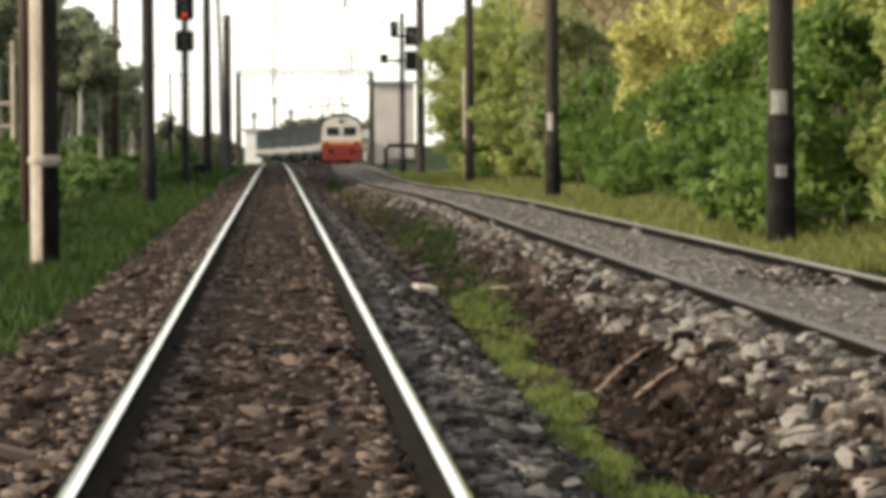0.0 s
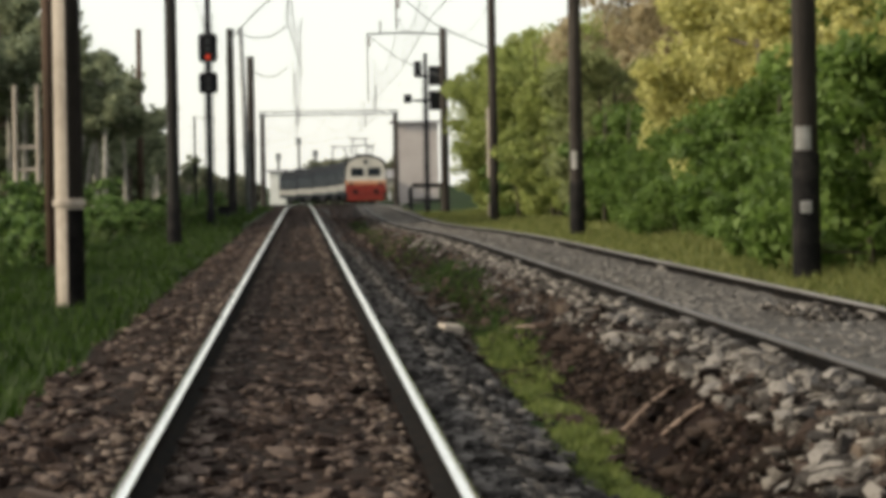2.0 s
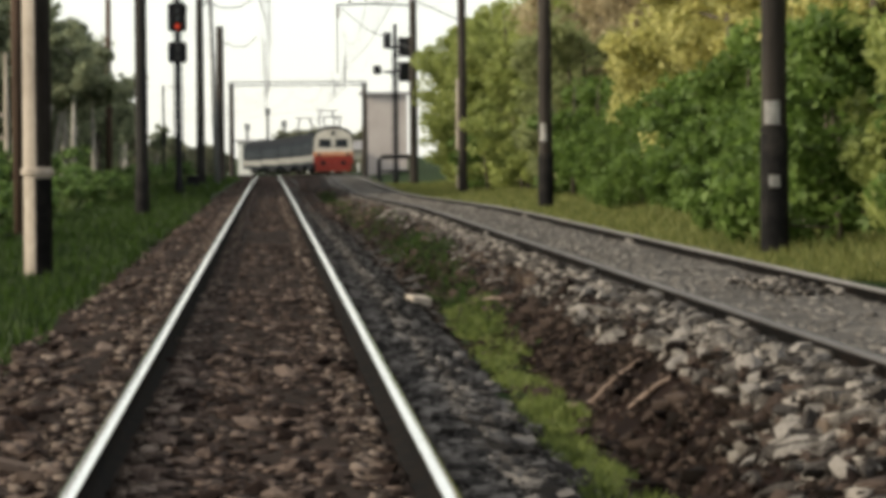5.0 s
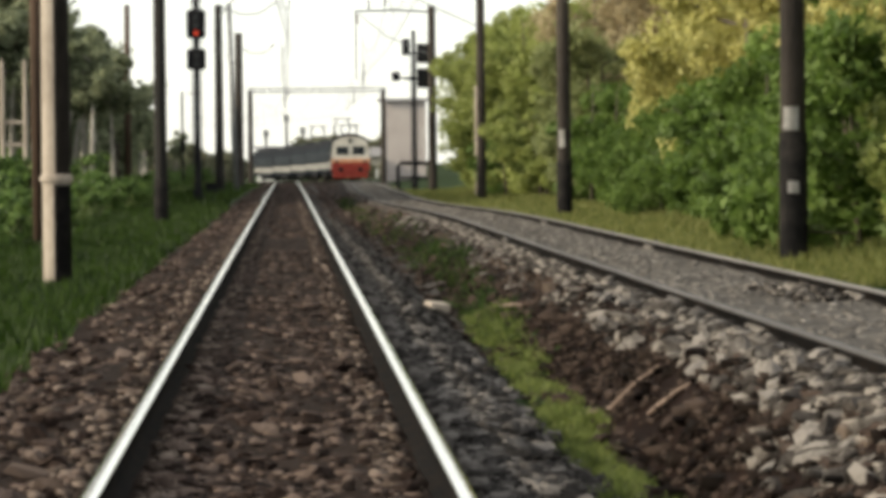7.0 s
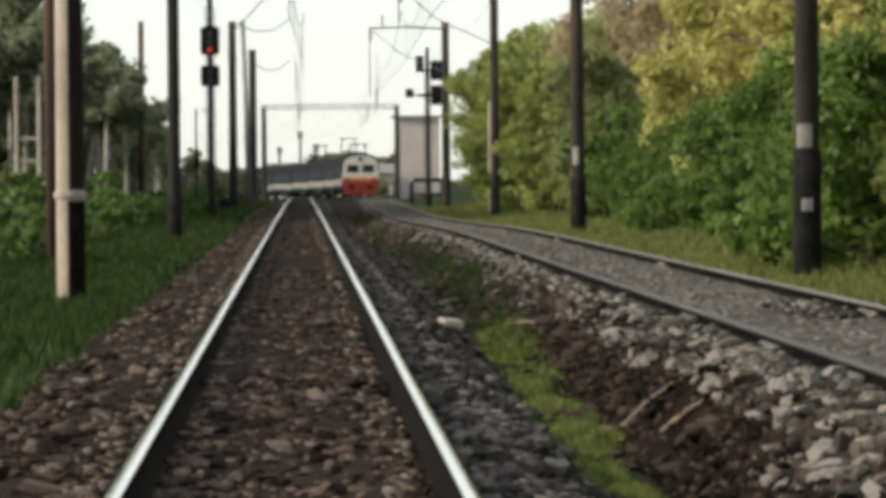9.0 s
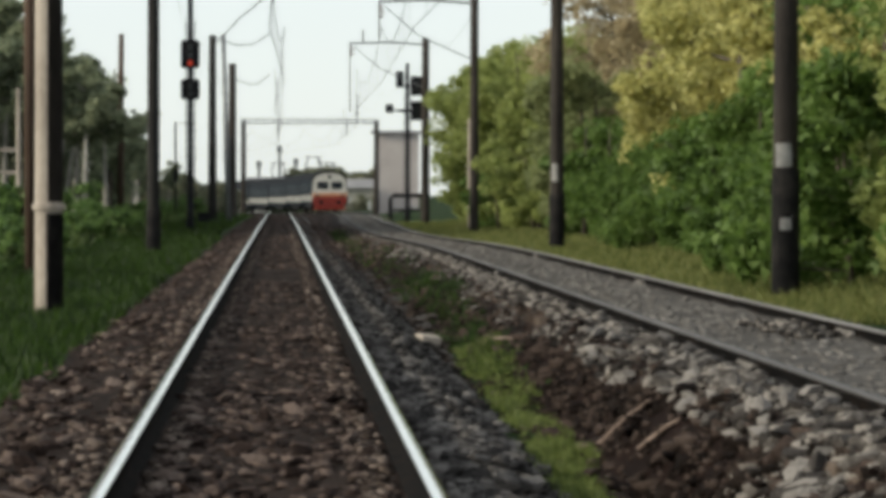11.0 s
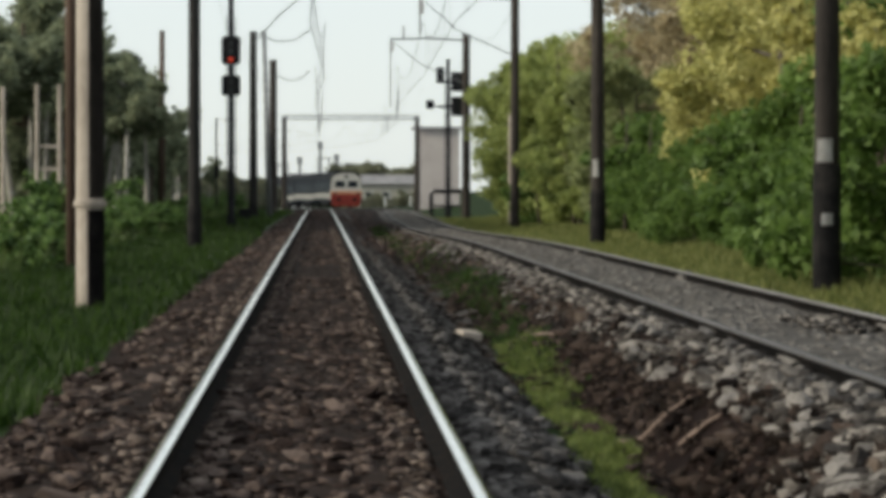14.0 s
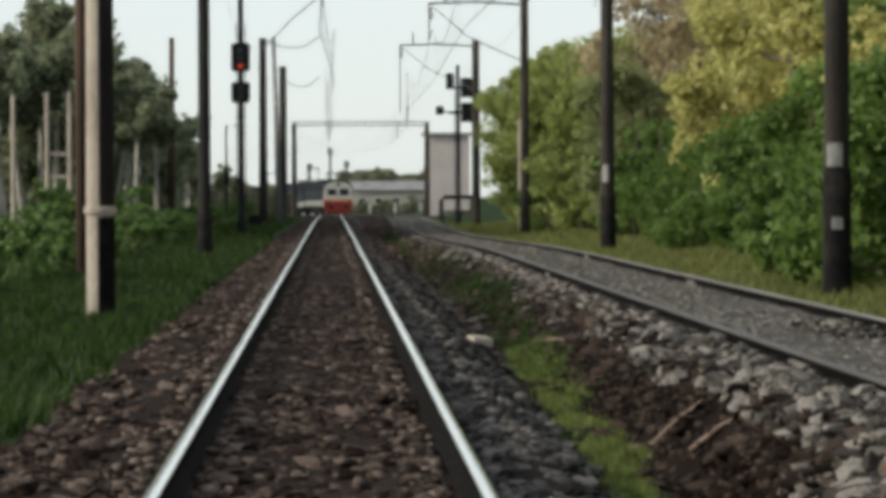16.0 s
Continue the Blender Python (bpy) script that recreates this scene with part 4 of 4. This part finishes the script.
def sow():
    grass("grass", "lush green grass of the verge beside the near track", "grass", 52000, -6.5, -2.15, 24, 130, 0.2, 1.6, edge=0.35)
    grass("grass", "strip of bright green grass between the tracks", "stripgrass", 16000, 1.6, 2.12, 13, 38, 0.09, 1.35, 0.008, 0.3, drift)
    grass("grass", "thin dull grass along the soil bank", "grass", 5000, 1.6, 2.2, 32, 62, 0.09, 1.2, 0.009, 0.35, drift)
    grass("grass", "thin tufts of grass scattered along the soil bank", "grass", 1500, 1.5, 2.3, 55, 150, 0.12, 1.0, 0.012, 0.4, drift)
    grass("grass", "yellowish grass under the hedge", "drygrass", 42000, 5.85, 10.5, 40, 190, 0.2, 1.4, edge=0.3)
    grass("grass", "green grass of the verge in the distance", "grass", 9000, -7.5, -2.4, 120, 285, 0.3, 1.1, 0.012)
    grass("grass", "rough green grass before the shaded woods, light put in its colour", "roughgrass", 18000, -14, -5.4, 60, 280, 0.5, 1.2, 0.02)


sow()


# ---- far buildings ----
def house(x, d, wide, deep, h, roof, wall, label, cols, rows):
    p = thing("house", label, "house", pose(x, d, -0.45 + dip(d)), "far houses")
    bm = bmesh.new()
    box(bm, -wide / 2, wide / 2, 0, deep, 0, h, 0.03)
    part("wall", bm, wall, p)
    bm = bmesh.new()
    a = [bm.verts.new(c) for c in ((-wide / 2 - 0.4, -0.4, h), (wide / 2 + 0.4, -0.4, h), (wide / 2 + 0.4, deep + 0.4, h), (-wide / 2 - 0.4, deep + 0.4, h))]
    b = [bm.verts.new(c) for c in ((-wide / 2 - 0.4, deep / 2, h + roof), (wide / 2 + 0.4, deep / 2, h + roof))]
    for f in ((a[0], a[1], b[1], b[0]), (a[2], a[3], b[0], b[1]), (a[1], a[2], b[1]), (a[3], a[0], b[0]), (a[3], a[2], a[1], a[0])):
        bm.faces.new(f)
    part("roof", bm, "roofing", p)
    for i in range(cols):
        for j in range(rows):
            cx, cz = -wide / 2 + wide * (i + 0.5) / cols, h * (j + 0.55) / rows
            bm = bmesh.new()
            for q in ((-0.6, -0.5), (0.5, 0.6)):
                box(bm, cx + q[0], cx + q[1], -0.05, 0.02, cz - 0.8, cz + 0.8)
            box(bm, cx - 0.6, cx + 0.6, -0.05, 0.02, cz + 0.7, cz + 0.8)
            box(bm, cx - 0.6, cx + 0.6, -0.08, 0.02, cz - 0.85, cz - 0.75)
            fr = part("window", bm, "whiteplaster", p)
            bm = bmesh.new()
            box(bm, cx - 0.5, cx + 0.5, -0.02, 0.01, cz - 0.74, cz + 0.7)
            part("pane", bm, "glass", fr)
    return p


house(9.3, 478, 12.0, 8, 4.1, 1.3, "hazewall", "long low faded buff building with white-framed windows", 5, 1)
house(12.1, 345, 4.4, 7, 8.6, 0.3, "plaster", "tall narrow pinkish plastered house beyond the portal", 0, 0)


def far_belt():
    R = random.Random(5)
    kinds = {"far": tree("bush", "hazy pale green bush far beyond the bend", "bush", 4.6, 2.4, "leafhaze", low=0.05, clumps=60, count=2200, leaf=0.3, trunk=0.06, stems=4, seed=31)}
    spots = [("far", 3.0 + 0.85 * i + R.uniform(-0.5, 0.5), 505 + R.uniform(-8, 30), -1.4, R.uniform(1.2, 1.5), R.uniform(0, 360)) for i in range(16)]
    spots += [("far", 4.0 + 1.6 * i + R.uniform(-0.6, 0.6), 466 + R.uniform(-5, 5), -1.6, R.uniform(0.4, 0.75), R.uniform(0, 360)) for i in range(7)]
    spots += [("far", -4.6 - 0.75 * i + R.uniform(-0.3, 0.3), 318 + R.uniform(-6, 24), -1.0, R.uniform(0.62, 0.95), R.uniform(0, 360)) for i in range(14)]
    place(kinds, spots, "bushes beyond the bend")


far_belt()
house(-3.1, 482, 2.3, 3.0, 5.3, 0.35, "whiteplaster", "tall narrow white lineside hut far beyond the bend", 0, 0)
for x, top in ((-3.9, 7.3), (0.0, 10.2), (3.1, 7.8)):
    mast = thing("far_mast", "dark mast far beyond the bend", "mast", pose(x, 640, -1.9), "far masts")
    bm = bmesh.new()
    tube(bm, [(0, 0, -0.3), (0, 0, top + 1.9)], [0.34, 0.28], 10)
    part("shaft", bm, "galv", mast)
    bm = bmesh.new()
    box(bm, -0.5, 0.5, -0.25, 0.25, top + 0.7, top + 2.0, 0.1)
    part("head", bm, "galv", mast)
fence = thing("white_fence", "low white fence beyond the bend", "fence", pose(0, 452, -0.4 + dip(452)))
for i in range(3):
    bm = bmesh.new()
    box(bm, 5.2 + i * 3.4, 5.42 + i * 3.4, -0.1, 0.1, -0.2, 2.2, 0.03)
    part("post", bm, "whiteplaster", fence)
bm = bmesh.new()
box(bm, 5.2, 12.4, -0.13, -0.102, 0.4, 0.56)
part("rail", bm, "whiteplaster", fence)

block = thing("concrete_block", "pale broken concrete block lying by the grass strip", "block", pose(1.83, 40.2, -0.36, 4, 6, 14))
bm = bmesh.new()
box(bm, -0.13, 0.13, -0.15, 0.15, -0.08, 0.07, 0.03)
part("body", bm, "concrete", block)
for stick_path in (((2.14, 23.5), (2.28, 23.3), (2.42, 23.0), (2.55, 22.6)), ((2.38, 21.7), (2.45, 21.5), (2.52, 21.3), (2.58, 21.1)),
                   ((2.34, 36.5), (2.44, 36.1), (2.53, 35.7), (2.62, 35.3))):
    stick = thing("fallen_branch", "brown bare branch lying on the dark soil", "branch", group="fallen branches")
    line = [Vector((u, d, surface_z(u, d) + 0.03)) for u, d in stick_path]
    bm = bmesh.new()
    tube(bm, line, [0.016, 0.02, 0.015, 0.008], 7)
    tube(bm, [line[2], line[2] + Vector((0.16, -0.12, 0.05))], [0.016, 0.007], 6)
    part("stem", bm, "deadwood", stick)


# ---- the train ----
CAR = 19.6


def shell(y0, y1, pts):
    """A straight body of the given half section, closed at both ends."""
    bm = bmesh.new()
    loop = pts + [(-x, z) for x, z in pts[::-1] if x > 0.001]
    rings = [[bm.verts.new((x, y, z)) for x, z in loop] for y in (y0, y1)]
    k = len(loop)
    for i in range(k):
        bm.faces.new((rings[0][i], rings[0][(i + 1) % k], rings[1][(i + 1) % k], rings[1][i]))
    bm.faces.new(rings[0][::-1])
    bm.faces.new(rings[1])
    bmesh.ops.recalc_face_normals(bm, faces=bm.faces[:])
    return bm


def rail_car(label, cab, pantograph, reach=1.0):
    c = thing("rail_car", label, "train", group="cars of the departing train")
    y0, y1 = -CAR / 2, CAR / 2
    part("body", shell(y0, y1, [(0, 0.75), (1.68, 0.75), (1.74, 1.0), (1.74, 2.9), (1.7, 3.45), (0, 3.45)]), "trainblue", c, "dark blue-grey car body")
    part("roof", shell(y0 + 0.02, y1 - 0.02, [(0, 3.453), (1.7, 3.453), (1.6, 3.72), (1.25, 3.98), (0.7, 4.14), (0, 4.2)]), "trainroof", c, "sooty dark roof", smooth=False)
    for s in (-1, 1):
        bm = bmesh.new()
        box(bm, *sorted((s * 1.735, s * 1.76)), y0, y1, 1.15, 1.75)
        part("side_stripe", bm, "traingrey", c, "light grey waist stripe")
        for i in range(10):
            y = y0 + 1.6 + i * (CAR - 3.2) / 9
            if i in (2, 7):
                bm = bmesh.new()
                box(bm, *sorted((s * 1.735, s * 1.752)), y - 0.65, y + 0.65, 1.1, 3.1, 0.005)
                door = part("door", bm, "trainblue", c, "sliding car door")
                bm = bmesh.new()
                box(bm, *sorted((s * 1.745, s * 1.757)), y - 0.4, y + 0.4, 2.05, 2.9)
                part("door_pane", bm, "coachglass", door)
            else:
                bm = bmesh.new()
                box(bm, *sorted((s * 1.728, s * 1.75)), y - 0.6, y + 0.6, 2.05, 2.9, 0.008)
                part("window", bm, "coachglass", c, "dark dusty car window")
    for y in (-6.5, 6.5):
        bm = bmesh.new()
        for s in (-1, 1):
            box(bm, *sorted((s * 0.95, s * 1.1)), y - 1.7, y + 1.7, 0.42, 0.66, 0.04)
        box(bm, -0.95, 0.95, y - 0.25, y + 0.25, 0.4, 0.7, 0.04)
        bogie = part("bogie", bm, "blackpaint", c, "black bogie frame")
        for dy in (-1.3, 1.3):
            for s in (-0.79, 0.79):
                bm = bmesh.new()
                tube(bm, [(s - 0.065, y + dy, 0.475), (s - 0.03, y + dy, 0.475), (s + 0.03, y + dy, 0.475), (s + 0.065, y + dy, 0.475)], [0.42, 0.475, 0.475, 0.42], 20)
                part("wheel", bm, "rust", bogie, "steel wheel")
    bm = bmesh.new()
    box(bm, -1.5, 1.5, -4.2, 4.2, 0.35, 0.74, 0.05)
    part("underfloor_box", bm, "blackpaint", c, "dark underfloor equipment")
    for y in (-4, 0, 4):
        bm = bmesh.new()
        box(bm, -0.5, 0.5, y - 0.6, y + 0.6, 4.1, 4.32, 0.06)
        part("roof_vent", bm, "trainroof", c)
    if cab:
        y = y0
        part("cab_front", shell(y - 0.22, y + 0.02, [(0, 0.95), (1.7, 0.95), (1.73, 1.9), (1.62, 3.2), (1.4, 3.62), (0.8, 3.92), (0, 4.02)]), "trainwhite", c, "cream end wall of the cab")
        bm = bmesh.new()
        box(bm, -1.72, 1.72, y - 0.3, y - 0.2, 0.95, 1.68, 0.03)
        part("lower_band", bm, "trainred", c, "deep red lower band")
        bm = bmesh.new()
        box(bm, -1.725, 1.725, y - 0.29, y - 0.2, 1.684, 2.0, 0.03)
        part("middle_band", bm, "trainorange", c, "faded orange band")
        for s in (-1, 1):
            bm = bmesh.new()
            box(bm, *sorted((s * 0.18, s * 1.25)), y - 0.26, y - 0.2, 2.4, 3.12, 0.04)
            w = part("windscreen", bm, "coachglass", c, "dark windscreen")
            bm = bmesh.new()
            tube(bm, [(s * 0.5, y - 0.28, 2.38), (s * 0.85, y - 0.28, 2.95)], 0.015, 5)
            part("wiper", bm, "blackpaint", w)
            bm = bmesh.new()
            tube(bm, [(s * 1.25, y - 0.34, 1.78), (s * 1.25, y - 0.28, 1.78)], [0.13, 0.15], 14)
            part("tail_light", bm, "glass", c)
            bm = bmesh.new()
            tube(bm, [(s * 0.88, y - 0.75, 1.05), (s * 0.88, y - 0.72, 1.05), (s * 0.88, y - 0.7, 1.05), (s * 0.88, y - 0.2, 1.05)], [0.2, 0.22, 0.1, 0.1], 14)
            part("buffer", bm, "blackpaint", c, "round black buffer")
        bm = bmesh.new()
        box(bm, -1.55, 1.55, y - 0.35, y - 0.05, 0.3, 0.94, 0.05)
        part("snow_plough", bm, "trainred", c, "dull red obstacle deflector")
        bm = bmesh.new()
        tube(bm, [(0, y - 0.3, 3.62), (0, y - 0.15, 3.62)], [0.19, 0.22], 16)
        part("headlight", bm, "glass", c)
    if pantograph:
        bm = bmesh.new()
        for s in (-0.6, 0.6):
            tube(bm, [(s, -5.2, 4.3), (s * 1.3, -6.6, 4.3 + 0.9 * reach), (s * 0.8, -5.2, 4.3 + 1.7 * reach)], 0.045, 6)
            tube(bm, [(s, -5.2, 4.3), (s * 1.3, -3.8, 4.3 + 0.9 * reach), (s * 0.8, -5.2, 4.3 + 1.7 * reach)], 0.045, 6)
        tube(bm, [(-1.0, -5.2, 4.32 + 1.7 * reach), (1.0, -5.2, 4.32 + 1.7 * reach)], 0.06, 6)
        box(bm, -0.8, 0.8, -5.9, -4.5, 4.18, 4.3, 0.03)
        part("pantograph", bm, "blackpaint", c, "diamond pantograph on the roof")
    return c


CARS = [rail_car("last car of the train, cream and red cab end", True, True, 0.45),
        rail_car("dark blue-grey railway car with a raised pantograph", False, True)]
for i in range(2, 6):
    CARS.append(copy_thing(CARS[1], pose(0, 0, 0)) if i in (3,) else rail_car("dark blue-grey railway car with a light stripe", False, False) if i == 2 else copy_thing(CARS[2], pose(0, 0, 0)))

# the distance of the train's rear end, second by second
REAR = [(0, 287.0), (1.5, 288.0), (3, 289.5), (4.5, 292.0), (6, 297.0), (7.5, 304.5), (9, 316.0), (10.2, 329.0), (11.5, 345.0), (12.5, 357.5), (14, 374.0), (15, 385.0), (16, 395.0)]


def motions():
    for i, car in enumerate(CARS):
        rows = []
        for t, rear in REAR:
            d = rear + CAR / 2 + i * 20.2
            a, b = Vector((axis2(d - 6.5), d - 6.5, 0)), Vector((axis2(d + 6.5), d + 6.5, 0))
            m = (a + b) / 2
            rows.append((t, pose(m.x, m.y, rise2(d), 0, 0, math.degrees(math.atan2(-(b.x - a.x), b.y - a.y)))))
        walk(car, rows)


motions()
